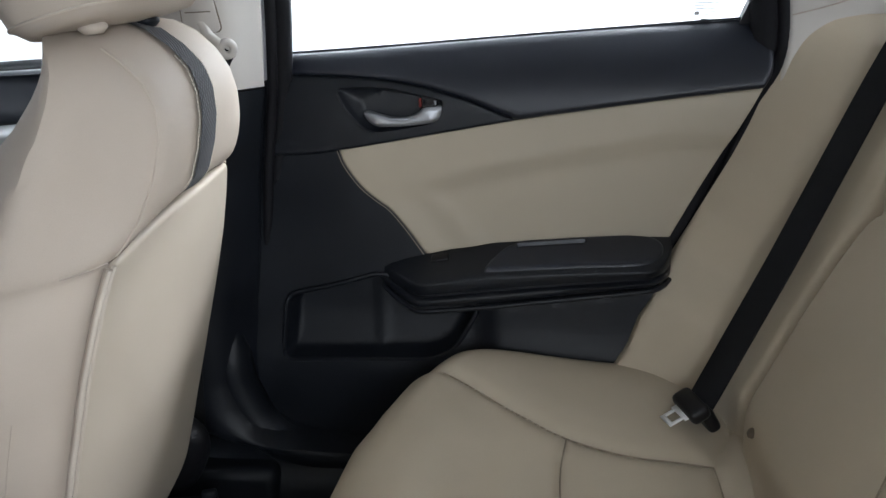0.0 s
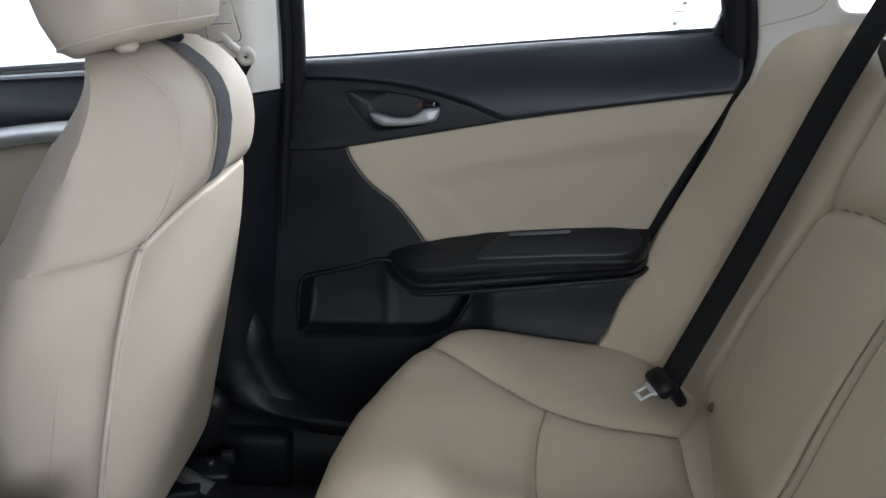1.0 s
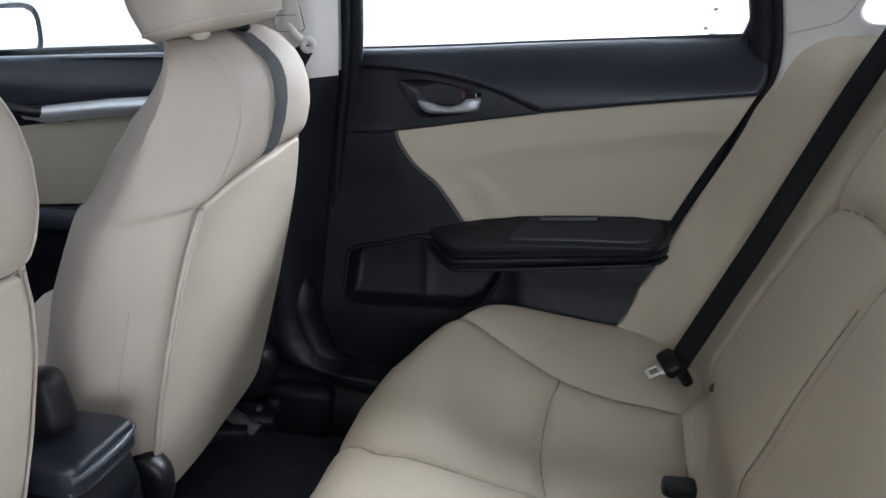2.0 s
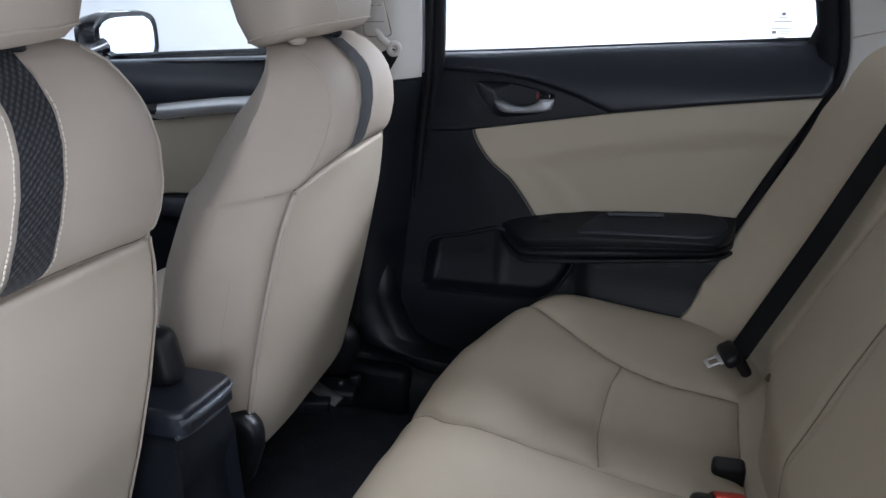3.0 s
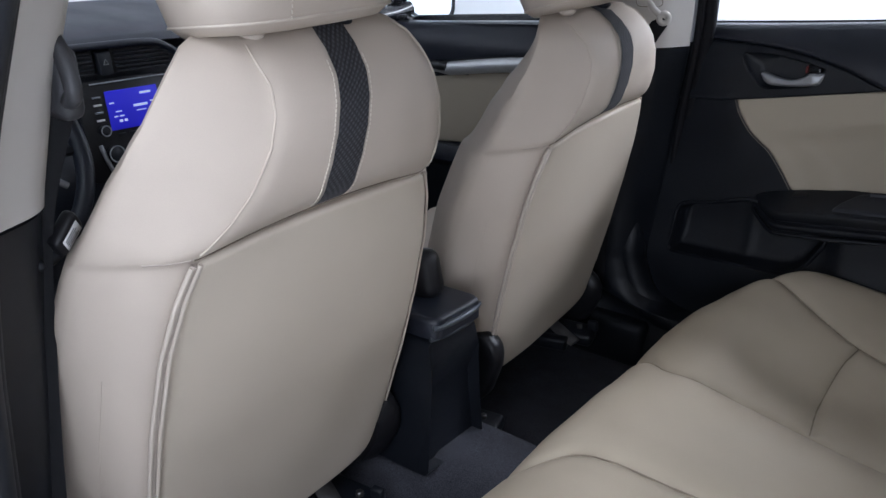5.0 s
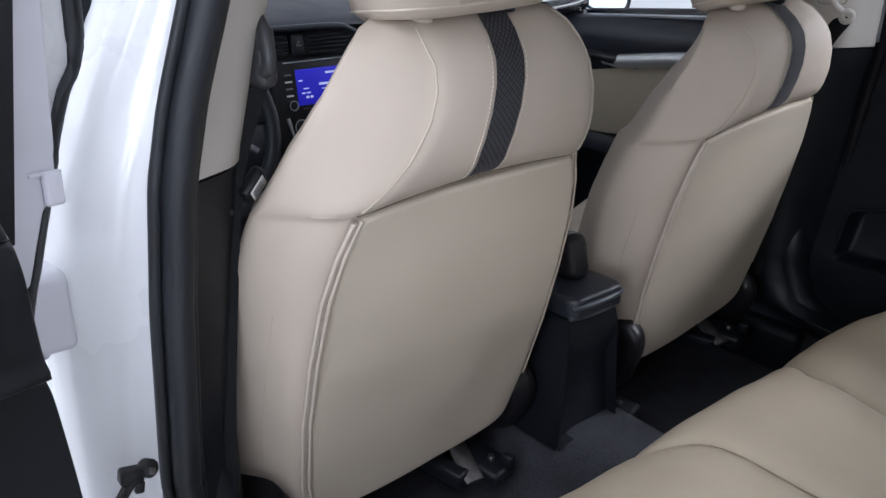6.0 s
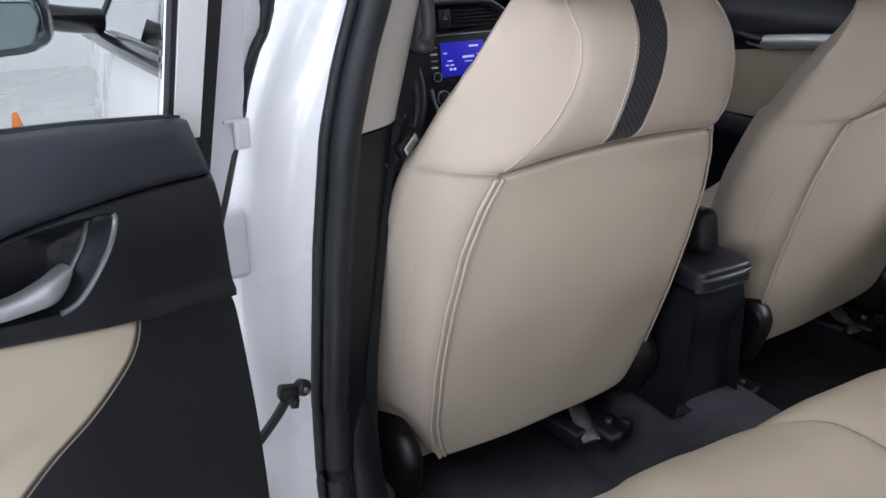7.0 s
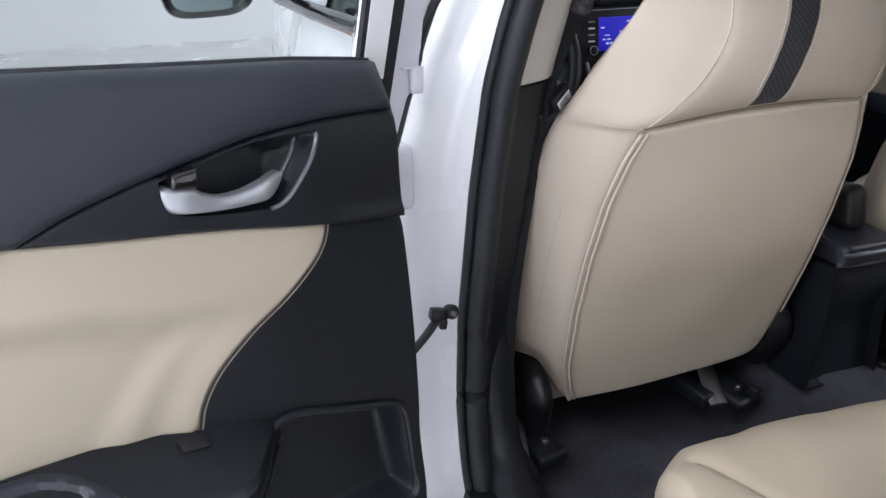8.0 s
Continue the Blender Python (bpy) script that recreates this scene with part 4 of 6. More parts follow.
# ---- front doors ----
def front_door(side, label, mirror_at):
    root = thing("front_door", (-0.55, side * 0.80, 0.26), label, "car door", "front doors")

    def on(u, v, d):
        return Vector((u, side * (0.748 + 0.045 * float(ease(0.90, 0.98, v)) - d), v))

    def c2(pts, step=0.012):
        return [p.xy for p in curve([(*q, 0) for q in pts], step)]

    def flare(x):
        """How far the outside bellies beyond the rear edge of the door."""
        return interp(x, [(-1.30, 0.033), (-0.64, 0.031), (-0.21, 0.022), (-0.118, 0.0)]) if side < 0 else 0.0

    top = [(-1.10, 0.935), (-0.75, 0.952), (-0.33, 0.972), (-0.15, 0.978)]
    mid = [(-1.10, 0.80), (-0.90, 0.82), (-0.69, 0.852), (-0.55, 0.871), (-0.434, 0.884), (-0.15, 0.905)]
    low = [(-1.08, 0.62), (-0.72, 0.630), (-0.60, 0.639), (-0.15, 0.66)]
    part("upper_pad", panel(c2(top) + c2(mid)[::-1], lambda u, v, d: on(u, v, d + 0.012), 0.02, edge=0.010, thick=0.03), SOFT_BLACK, root, "soft black padded upper edge")
    beige = [(x, z - 0.034) for x, z in mid]
    part("beige_insert", panel(c2(beige) + c2(low)[::-1], on, 0.02, edge=0.006, thick=0.03), LEATHER_DOOR, root, "smooth beige vinyl insert")
    part("strip_bed", panel(c2([(x, z + 0.004) for x, z in mid]) + c2([(x, z - 0.038) for x, z in mid])[::-1], lambda u, v, d: on(u, v, d + 0.002), 0.02, edge=0.004, thick=0.03), PLASTIC, root, "black recess behind the silver strip")
    strip = [on(x, z - 0.018, 0.012) for x, z in c2([(-0.715, 0.850)] + mid[2:])]
    part("trim_strip", tube(strip, [0.004 + 0.015 * min(1, i / 6) for i in range(len(strip))], 10, flat=1.0), SATIN, root, "satin silver trim strip")
    part("strip_shadow", tube([on(x, z - 0.002, 0.006) for x, z in c2(mid)], 0.006, 8), PLASTIC_DARK, root)
    part("grip", tube([on(x, z, d) for x, z, d in ((-0.80, 0.845, 0.0), (-0.74, 0.85, 0.022), (-0.68, 0.845, 0.026), (-0.60, 0.835, 0.0))], 0.012, 8), PLASTIC_DARK, root)
    part("lower_panel", panel(c2([(x, z - 0.002) for x, z in low]) + c2([(-0.20, 0.60), (-0.20, 0.30), (-1.0, 0.30), (-1.06, 0.5)]), on, 0.03, edge=0.008, thick=0.03), PLASTIC, root, "black grained lower panel")
    rows = []
    for i in range(21):
        x = -0.98 + 0.80 * i / 20
        g = float(ease(-1.0, -0.85, x))
        rows.append([Vector((x, side * y, z)) for y, z in ((0.75, 0.63), (0.735 - 0.01 * g, 0.632), (0.725 - 0.012 * g, 0.62), (0.722 - 0.012 * g, 0.59), (0.73, 0.57), (0.75, 0.57))])
    part("armrest", loft(rows), SOFT_BLACK, root)

    def skin(u, v, d):
        return Vector((u, side * (0.865 - 0.10 * max(0.0, v - 0.72) + 0.03 * math.sin((v - 0.2) * 4) + d - 0.02 - 0.03 * float(ease(-0.9, -1.3, u)) + flare(u)), v))

    part("outer_skin", panel(rounded([(-1.22, 0.30), (-1.20, 0.80), (-1.10, 0.93), (-0.6, 0.955), (-0.118, 0.975), (-0.118, 0.26), (-1.15, 0.26)], 0.02, 0.03), skin, 0.03, edge=0.008, thick=0.05), PAINT, root, "white painted outer skin")
    crease = [skin(x, 0.76 + 0.03 * (x + 0.6), 0.001) for x in np.linspace(-1.15, -0.13, 30)]
    part("crease", tube(crease, 0.004, 6), PAINT, root)
    waist = [(-1.16, 0.925), (-0.75, 0.950), (-0.33, 0.972), (-0.11, 0.978)] if side > 0 else [(-1.20, 0.937), (-0.70, 0.961), (-0.20, 0.985), (-0.115, 0.988)]
    belt = [Vector((x, side * (0.846 - (0.03 * float(ease(-0.9, -1.25, x)) if side > 0 else 0.0) + flare(x)), z)) for x, z in c2(waist, 0.03)]
    part("belt_moulding", tube(belt, 0.012, 8, flat=1.3), GLOSS, root, "gloss black window moulding")
    if side > 0:
        sail = rounded([(-1.22, 0.930), (-1.19, 0.97), (-1.08, 1.03), (-1.06, 1.03), (-1.065, 0.940)], 0.008, 0.012)
        part("sail_panel", panel(sail, lambda u, v, d: Vector((u, side * (0.852 - 0.20 * (v - 0.95) + flare(u) + d), v)), 0.03, edge=0.006, thick=0.02), GLOSS, root, "gloss black panel at the mirror's foot")

    def up(x, z, d=0.0):
        return Vector((x, side * (0.80 - 0.30 * (z - 0.97) - d + flare(x)), z))

    rear_bar = [[up(-0.118 + 0.012 + 0.10 * (z - 0.97) + dx, z, dy) for dx, dy in ((-0.03, 0), (0.0, 0), (0.0, 0.03), (-0.03, 0.03))] for z in np.linspace(0.965, 1.30, 8)]
    part("rear_frame", loft(rear_bar), GLOSS, root, "gloss black window post", smooth=False)
    frame_top = curve([up(-1.20, 0.95), up(-0.95, 1.09), up(-0.62, 1.23), up(-0.3, 1.29), up(-0.08, 1.30)], 0.03)
    part("top_frame", tube(frame_top, 0.015, 8), GLOSS, root)
    pane = part("window_pane", panel(rounded([(-1.18, 0.945), (-0.95, 1.09), (-0.62, 1.23), (-0.3, 1.29), (-0.10, 1.30), (-0.12, 0.955)], 0.01, 0.04), lambda u, v, d: up(u, v, -0.008 + d), 0.08, edge=0.001, thick=0.003), PANE if side > 0 else DARKENED_PANE, root, "clear window glass" if side > 0 else "greenish window glass darkened for the dim cabin behind it")
    pane.visible_shadow = False

    # outside mirror
    cx, cy, cz = mirror_at
    rise = 0.0 if side > 0 else 0.022
    swivel = 0.30 if side > 0 else 0.0          # the right glass is turned to the driver
    rings = []
    for f, w, h in ((0.0, 0.082, 0.054), (0.004, 0.090, 0.062), (-0.02, 0.094, 0.066), (-0.06, 0.086, 0.058), (-0.085, 0.062, 0.042), (-0.10, 0.03, 0.02)):
        ring = []
        for k in range(32):
            a = k * math.tau / 32
            c, s = math.cos(a), math.sin(a)
            ring.append(Vector((cx + f + swivel * w * math.copysign(abs(c) ** 0.55, c), side * (cy + w * math.copysign(abs(c) ** 0.55, c)), cz + h * math.copysign(abs(s) ** 0.6, s) * (1 + 0.12 * c))))
        rings.append(ring)
    mirror = part("mirror", loft(rings), GLOSS, root, "gloss black outside mirror housing")
    plate = []
    for k in range(32):
        a = k * math.tau / 32
        c, s = math.cos(a), math.sin(a)
        plate.append((0.076 * math.copysign(abs(c) ** 0.55, c), 0.050 * math.copysign(abs(s) ** 0.6, s) * (1 + 0.12 * c)))
    part("mirror_glass", panel(plate, lambda u, v, d: Vector((cx + 0.006 + d + swivel * u, side * (cy + u), cz + v)), 0.02, edge=0.001, thick=0.004), MIRROR if side > 0 else SHADED_MIRROR, mirror, "mirror glass")
    part("mirror_arm", tube(curve([(cx - 0.03, side * (cy - 0.06), cz - 0.018 + rise), (cx - 0.035, side * (cy - 0.11), cz - 0.030 + rise), (cx - 0.05, side * (cy - (0.20 if side > 0 else 0.175)), cz - 0.040 + rise)], 0.02), 0.030, 12, flat=0.8), GLOSS, mirror)
    return root


front_door(1, "closed front door with black trim, silver strip and beige insert", (-0.85, 0.885, 0.998))
front_door(-1, "closed white front door with a black outside mirror", (-0.829, 1.052, 1.004))
for side in (1, -1):
    wing = [[Vector((x, side * (y + dy), z)) for dy, z in ((-0.04, 0.90), (-0.005, 0.86), (0.01, 0.76), (0.012, 0.6), (0.0, 0.4), (-0.01, 0.3))] for x, y in ((-1.225, 0.82), (-1.5, 0.83), (-1.9, 0.82), (-2.2, 0.76), (-2.34, 0.66))]
    tagged(part("front_wing", loft(wing, caps=False, loop=False), PAINT), "white painted front wing of the car", "car panel", "front wings", "structure")

# ---- front seats ----
SEAT_Y = -0.3445
REAR_X = [(0.22, -0.193), (0.835, -0.0075), (0.842, -0.004), (0.848, 0.004), (0.856, 0.011), (0.875, 0.020), (0.91, 0.029), (0.95, 0.033), (0.985, 0.030), (1.015, 0.020), (1.04, 0.004), (1.060, -0.018), (1.072, -0.045), (1.078, -0.075)]
PIPE_W = [(0.22, 0.195), (0.253, 0.202), (0.30, 0.220), (0.36, 0.234), (0.50, 0.242), (0.616, 0.240), (0.726, 0.230), (0.795, 0.213), (0.84, 0.194), (0.90, 0.196), (0.95, 0.191), (1.0, 0.181), (1.04, 0.164), (1.060, 0.143), (1.072, 0.106), (1.078, 0.055)]
SIDE_W = [(0.22, 0.285), (0.30, 0.300), (0.45, 0.310), (0.60, 0.312), (0.72, 0.309), (0.78, 0.300), (0.82, 0.291), (0.87, 0.275), (0.91, 0.256), (0.95, 0.233), (0.985, 0.213), (1.015, 0.197), (1.04, 0.178), (1.060, 0.153), (1.072, 0.112), (1.078, 0.060)]
DEPTH = [(0.22, 0.20), (0.45, 0.215), (0.70, 0.205), (0.85, 0.184), (0.92, 0.166), (0.97, 0.136), (1.015, 0.088), (1.04, 0.060), (1.060, 0.040), (1.072, 0.028), (1.078, 0.018)]


YOKE_LEFT = [(0.22, 0.195), (0.253, 0.202), (0.30, 0.220), (0.36, 0.234), (0.50, 0.242), (0.616, 0.240), (0.726, 0.230), (0.795, 0.213), (0.84, 0.194), (0.848, 0.194), (0.863, 0.176), (0.88, 0.155), (0.90, 0.136), (0.925, 0.120), (0.95, 0.106), (0.985, 0.093), (1.015, 0.087), (1.04, 0.090), (1.06, 0.086), (1.072, 0.066), (1.078, 0.036)]


def seat_half(z, s=1):
    """Half a section through the backrest, from the middle of its rear round to the middle of its front."""
    xr, wp, ws, d = (interp(z, t) for t in (REAR_X, PIPE_W if s > 0 else YOKE_LEFT, SIDE_W, DEPTH))
    arch = 0.012 * float(ease(0.835, 0.87, z)) * float(ease(1.07, 1.0, z))
    if s < 0:          # the outer shoulder falls away behind the seam
        fall = float(ease(0.85, 0.92, z))
        flank = [(wp * 0.90, xr + arch * 0.45), (wp, xr + arch * 0.3 - 0.003), (wp + (ws - wp) * 0.30, xr - (0.016 + 0.004 * fall) * d / 0.2), (wp + (ws - wp) * 0.62, xr - (0.046 + 0.004 * fall) * d / 0.2)]
    else:
        flank = [(wp * 0.86, xr + arch * 0.2), (wp, xr - 0.010), (wp + (ws - wp) * 0.55, xr - 0.045 * d / 0.2)]
    return [(0.0, xr + arch), (wp * 0.5, xr + arch * 0.8)] + flank + [(ws, xr - 0.50 * d), (ws - 0.05 * ws, xr - 0.68 * d), (ws - 0.15 * ws, xr - 0.88 * d), (ws - 0.30 * ws, xr - d), (ws - 0.46 * ws, xr - d * 0.93), (0.30 * ws, xr - d * 0.74), (0.0, xr - d * 0.66)]


def rear_x(y, z):
    """The rear face of the backrest at a place across it."""
    pts = curve([(a, b, 0) for a, b in seat_half(z, 1 if y >= SEAT_Y else -1)], 0.02)
    ys, xs = [], []
    for p in pts:
        if ys and p.x <= ys[-1]:
            break
        ys.append(p.x)
        xs.append(p.y)
    return float(np.interp(abs(y - SEAT_Y), ys, xs))


FOOT = [(-0.60, 0.262), (-0.55, 0.255), (-0.45, 0.257), (-0.33, 0.260), (-0.20, 0.266), (-0.14, 0.285), (-0.105, 0.320), (-0.090, 0.365), (-0.05, 0.40)]


def seam_z(y):
    u = (y - SEAT_Y) / 0.2
    return 0.842 + 0.013 * max(0.0, 1 - u * u)


def front_seat():
    root = thing("front_seat", (-0.25, SEAT_Y, 0.17), "beige leather front seat with a black ribbed fabric stripe", "car seat", "front seats", put=about((0.0, SEAT_Y, 0.84), (0.063, -0.3855, 0.8785), 2.0, 1.2, 0, 0.90))
    zs = list(np.linspace(0.235, 0.82, 30)) + [0.828, 0.834, 0.838, 0.842, 0.846, 0.851, 0.858, 0.868] + list(np.linspace(0.885, 1.03, 14)) + [1.042, 1.052, 1.060, 1.066, 1.072, 1.076, 1.078]
    rings = []
    for z in zs:
        halves = []
        m = 44
        for s in (1, -1):
            half = [(p.x, p.y) for p in curve([(a, b, 0) for a, b in seat_half(z, s)], 0.001)]
            arc = np.concatenate([[0], np.cumsum(np.hypot(*np.diff(np.array(half), axis=0).T))])
            want = np.linspace(0, arc[-1], m)
            halves.append((np.interp(want, arc, [p[0] for p in half]), np.interp(want, arc, [p[1] for p in half])))
        mean = (halves[0][1][0] + halves[1][1][0]) / 2
        ring = []
        for (hy, hx), s, order in ((halves[0], 1, range(m)), (halves[1], -1, range(m - 2, 0, -1))):
            for k in order:
                lift = (seam_z(SEAT_Y + s * hy[k]) - 0.842) * float(ease(0.16, 0.0, abs(z - 0.845))) if hx[k] > hx[0] - 0.05 else 0
                side_lift = 0.080 * float(ease(0.002, 0.05, hy[k] - interp(z, PIPE_W))) * float(ease(0.42, 0.25, z))
                ring.append(Vector((hx[k] if k else mean, SEAT_Y + s * hy[k], max(z + lift + side_lift, interp(SEAT_Y + s * hy[k], FOOT) + 0.003))))
        rings.append(ring)
    back = part("backrest", loft(rings), LEATHER, root, "beige leather backrest with shoulder yoke")

    def edge_y(z, s):
        return SEAT_Y + s * interp(z, PIPE_W)

    def on_yoke(y, z, d):
        lift = (seam_z(y) - 0.842) * float(ease(0.16, 0.0, abs(z - 0.845)))
        up = float(ease(1.0, 1.07, z))
        return Vector((rear_x(y, z) + d * (1 - up * 0.7), y, z + lift + d * up))

    # flat rear panel below the yoke
    left = [(edge_y(z, -1) + 0.004, z) for z in np.linspace(0.835, 0.25, 40)]
    foot = [p.xy for p in curve([(edge_y(0.25, -1) + 0.004, 0.25, 0), (-0.53, 0.252, 0), (-0.45, 0.255, 0), (-0.33, 0.258, 0), (-0.20, 0.264, 0), (-0.14, 0.280, 0), (edge_y(0.37, 1) - 0.012, 0.330, 0), (edge_y(0.37, 1) - 0.004, 0.372, 0)], 0.012)]
    right = [(edge_y(z, 1) - 0.004, z) for z in np.linspace(0.38, 0.835, 30)]
    head = [(y, seam_z(y) - 0.003) for y in np.linspace(edge_y(0.84, 1) - 0.01, edge_y(0.84, -1) + 0.01, 36)]

    def on_back(u, v, d):
        n = (u - SEAT_Y) / 0.22
        return Vector(((v - 0.84) * 0.302 + 0.010 * (1 - n * n) + d - 0.004, u, v))

    part("rear_panel", panel([Vector(p) for p in left + foot[1:-1] + right + head], on_back, 0.014, edge=0.009, thick=0.02,
                             dip=lambda q: 0.0016 * np.sin(q[:, 0] * 23 + 2) * np.sin(q[:, 1] * 15 + 1)), BACK_VINYL, back, "flat beige leather rear panel")
    for s in (-1, 1):
        low_end = 0.262 if s < 0 else 0.37
        for off, r, mat, name in ((0.0058, 0.0030, PIPING, "piping"), (-0.0058, 0.0030, PIPING, "piping"), (0.0, 0.0042, LEATHER_SEAM, "piping_groove")):
            line = [Vector((rear_x(edge_y(z, s), z) + ((0.0085 if s < 0 else 0.0036) if mat is PIPING else 0.0052 if s < 0 else 0.0010), edge_y(z, s) - s * off, z)) for z in np.linspace(low_end, 0.838, 50)]
            if s > 0:
                mat, r = LEATHER, r * 0.7
            part(name, tube(line, r, 8), mat, back, "pale piping cord" if mat is PIPING else "")
        lean = YOKE_LEFT if s < 0 else PIPE_W
        line = [on_yoke(SEAT_Y + s * interp(z, lean), z, 0.0008) for z in np.linspace(0.850, 1.055, 60)]
        part("yoke_seam", tube(line, 0.0014, 6), PIPING if s > 0 else LEATHER, back, "welt along the yoke")
        # seam round the side bolster
        line = []
        for z in np.linspace(0.40, 0.70, 40):
            hp = seat_half(z)
            line.append(Vector((rear_x(SEAT_Y + s * (hp[4][0] + 0.004), z) + 0.0002, SEAT_Y + s * (hp[4][0] + 0.004), z)))
        part("side_seam", tube(line, 0.0008, 6), LEATHER, back)
        tuck = [Vector((rear_x(SEAT_Y + s * w, 0.845) + 0.002, SEAT_Y + s * w, 0.846 + 0.03 * (w - 0.2))) for w in np.linspace(0.198, 0.240, 12)]
        part("tuck_seam", tube(tuck, 0.0012, 6), LEATHER_SEAM, back)

    fold = [on_yoke(y, 0.8435, 0.0008) for y in np.linspace(edge_y(0.84, -1), edge_y(0.84, 1), 50)]
    part("fold_seam", tube(fold, 0.0013, 6), SEAM, back, "dark seam under the yoke")

    # black ribbed stripe over the yoke, with stitching either side
    zz = np.concatenate([np.linspace(0.850, 1.03, 30), np.linspace(1.035, 1.074, 12)])

    def strip_y(z, f):
        t = (z - 0.85) / 0.22
        return SEAT_Y - 0.012 + 0.050 * t ** 1.3 + (f - 0.5) * 0.048

    rows = [[on_yoke(strip_y(z, f), z, 0.0022) for f in np.linspace(0, 1, 9)] for z in zz]
    part("stripe", loft(rows, caps=False, loop=False), STRIP, back, "black ribbed fabric stripe")
    for f in (-0.10, 1.10):
        stitch = bmesh.new()
        z = 0.852
        while z < 1.03:
            tube([on_yoke(strip_y(z + dz, f), z + dz, 0.0012) for dz in (0, 0.002, 0.004)], [0.0006, 0.0009, 0.0006], 5, bm=stitch)
            z += 0.0056
        part("stitching", stitch, THREAD, back, "pale thread stitching")

    # head restraint on two posts
    hx, hz = -0.040, 1.056
    rings = []
    for z, w, f, r in ((0.004, 0.105, 0.050, 0.030), (0.006, 0.126, 0.070, 0.052), (0.018, 0.138, 0.082, 0.066), (0.05, 0.146, 0.088, 0.076), (0.09, 0.148, 0.088, 0.080), (0.13, 0.145, 0.084, 0.076), (0.17, 0.136, 0.074, 0.066), (0.20, 0.120, 0.058, 0.050), (0.215, 0.09, 0.030, 0.026)):
        ring = []
        for k in range(48):
            a = k * math.tau / 48
            c, s = math.cos(a), math.sin(a)
            px = (r if c > 0 else f) * math.copysign(abs(c) ** 0.7, c)
            py = w * math.copysign(abs(s) ** 0.55, s)
            ring.append(Vector((hx + px - 0.10 * z, SEAT_Y + py, hz + z + (0.13 * px + 0.004 * s * s) * float(ease(0.07, 0.0, z)))))
        rings.append(ring)
    rest = part("head_restraint", loft(rings), LEATHER, root, "padded beige leather head restraint")
    welt = [p + (p - Vector((hx, SEAT_Y, p.z))).normalized() * 0.0005 for p in rings[2]]
    part("welt", tube(welt, 0.0016, 6, True), PIPING, rest)
    stitch = bmesh.new()
    for i in range(22):
        z = 0.025 + 0.0062 * i
        x = hx + interp(z, [(0.018, 0.066), (0.05, 0.076), (0.09, 0.080), (0.13, 0.076), (0.17, 0.066)]) - 0.10 * z + 0.0006
        tube([(x, SEAT_Y - 0.055, hz + z), (x, SEAT_Y - 0.055, hz + z + 0.0035)], 0.0008, 5, bm=stitch)
    part("stitching", stitch, THREAD, rest, "pale thread stitching")
    for s in (-1, 1):
        part("post", drum(0.0062, 0.066, pose(-0.036, SEAT_Y + s * 0.068, 1.102, 0, -8, 0), 0.001, 16), CHROME, root, "chrome post")
        part("collar", drum(0.0155, 0.016, pose(-0.030, SEAT_Y + s * 0.068, 1.062), 0.006, 20), LEATHER if s < 0 else PLASTIC, root, "round plastic post collar")

    # cushion, hinge covers and rails
    rows = []
    for x, w, zt, zb in ((-0.235, 0.235, 0.36, 0.24), (-0.24, 0.25, 0.40, 0.22), (-0.27, 0.262, 0.415, 0.20), (-0.40, 0.265, 0.425, 0.20), (-0.55, 0.262, 0.44, 0.22), (-0.65, 0.25, 0.43, 0.24), (-0.70, 0.22, 0.38, 0.28)):
        rows.append([Vector((x, SEAT_Y + y, z)) for y, z in ((-w, (zt + zb) / 2), (-w + 0.01, zt + 0.015), (-w + 0.05, zt + 0.02), (-w + 0.11, zt - 0.01), (0, zt - 0.015), (w - 0.11, zt - 0.01), (w - 0.05, zt + 0.02), (w - 0.01, zt + 0.015), (w, (zt + zb) / 2), (w - 0.02, zb), (-w + 0.02, zb))])
    part("cushion", loft(rows), LEATHER, root, "beige leather seat cushion")
    for s, out, dx in ((-1, 0.305, 0.015), (1, 0.140, 0.0)):
        y0 = SEAT_Y + s * out
        part("rail", box((-0.62, y0 - 0.022, 0.158), (-0.175 + dx, y0 + 0.022, 0.188), 0.005), PLASTIC_DARK, root, "black seat rail")
        foot = part("rail_foot", turned(box((-0.065, -0.034, -0.018), (0.055, 0.034, 0.018), 0.011, 3), pose(-0.185 + dx, y0 + 0.030, 0.176, 0, 6, 12)), PLASTIC, root, "black plastic rail end cover")
        arch = curve([(-0.27 + dx, y0 - 0.004, 0.222), (-0.235 + dx, y0 - 0.006, 0.220), (-0.208 + dx, y0 - 0.010, 0.206), (-0.185 + dx, y0 - 0.016, 0.196), (-0.150 + dx, y0 - 0.022, 0.180)], 0.012)
        part("bracket", tube(arch, 0.019, 10, flat=0.28), STEEL, root, "bare steel seat bracket")
        if s > 0:
            part("channel_end", turned(box((-0.060, -0.016, -0.014), (0.042, 0.016, 0.020), 0.006, 2), pose(-0.205, y0 - 0.046, 0.180, 0, 4, 14)), PLASTIC, root, "black plastic channel end")
            part("catch", turned(box((-0.012, -0.006, 0.0), (0.014, 0.010, 0.030), 0.005, 2), pose(-0.140, y0 + 0.050, 0.182, 0, 0, 12)), PLASTIC, foot)
        part("bolt", drum(0.008, 0.012, pose(-0.168 + dx, y0 + 0.034, 0.196), 0.002, 6), STEEL, foot)
    part("underframe", box((-0.60, SEAT_Y - 0.21, 0.196), (-0.33, SEAT_Y + 0.21, 0.235), 0.01), PLASTIC_DARK, root)
    return root


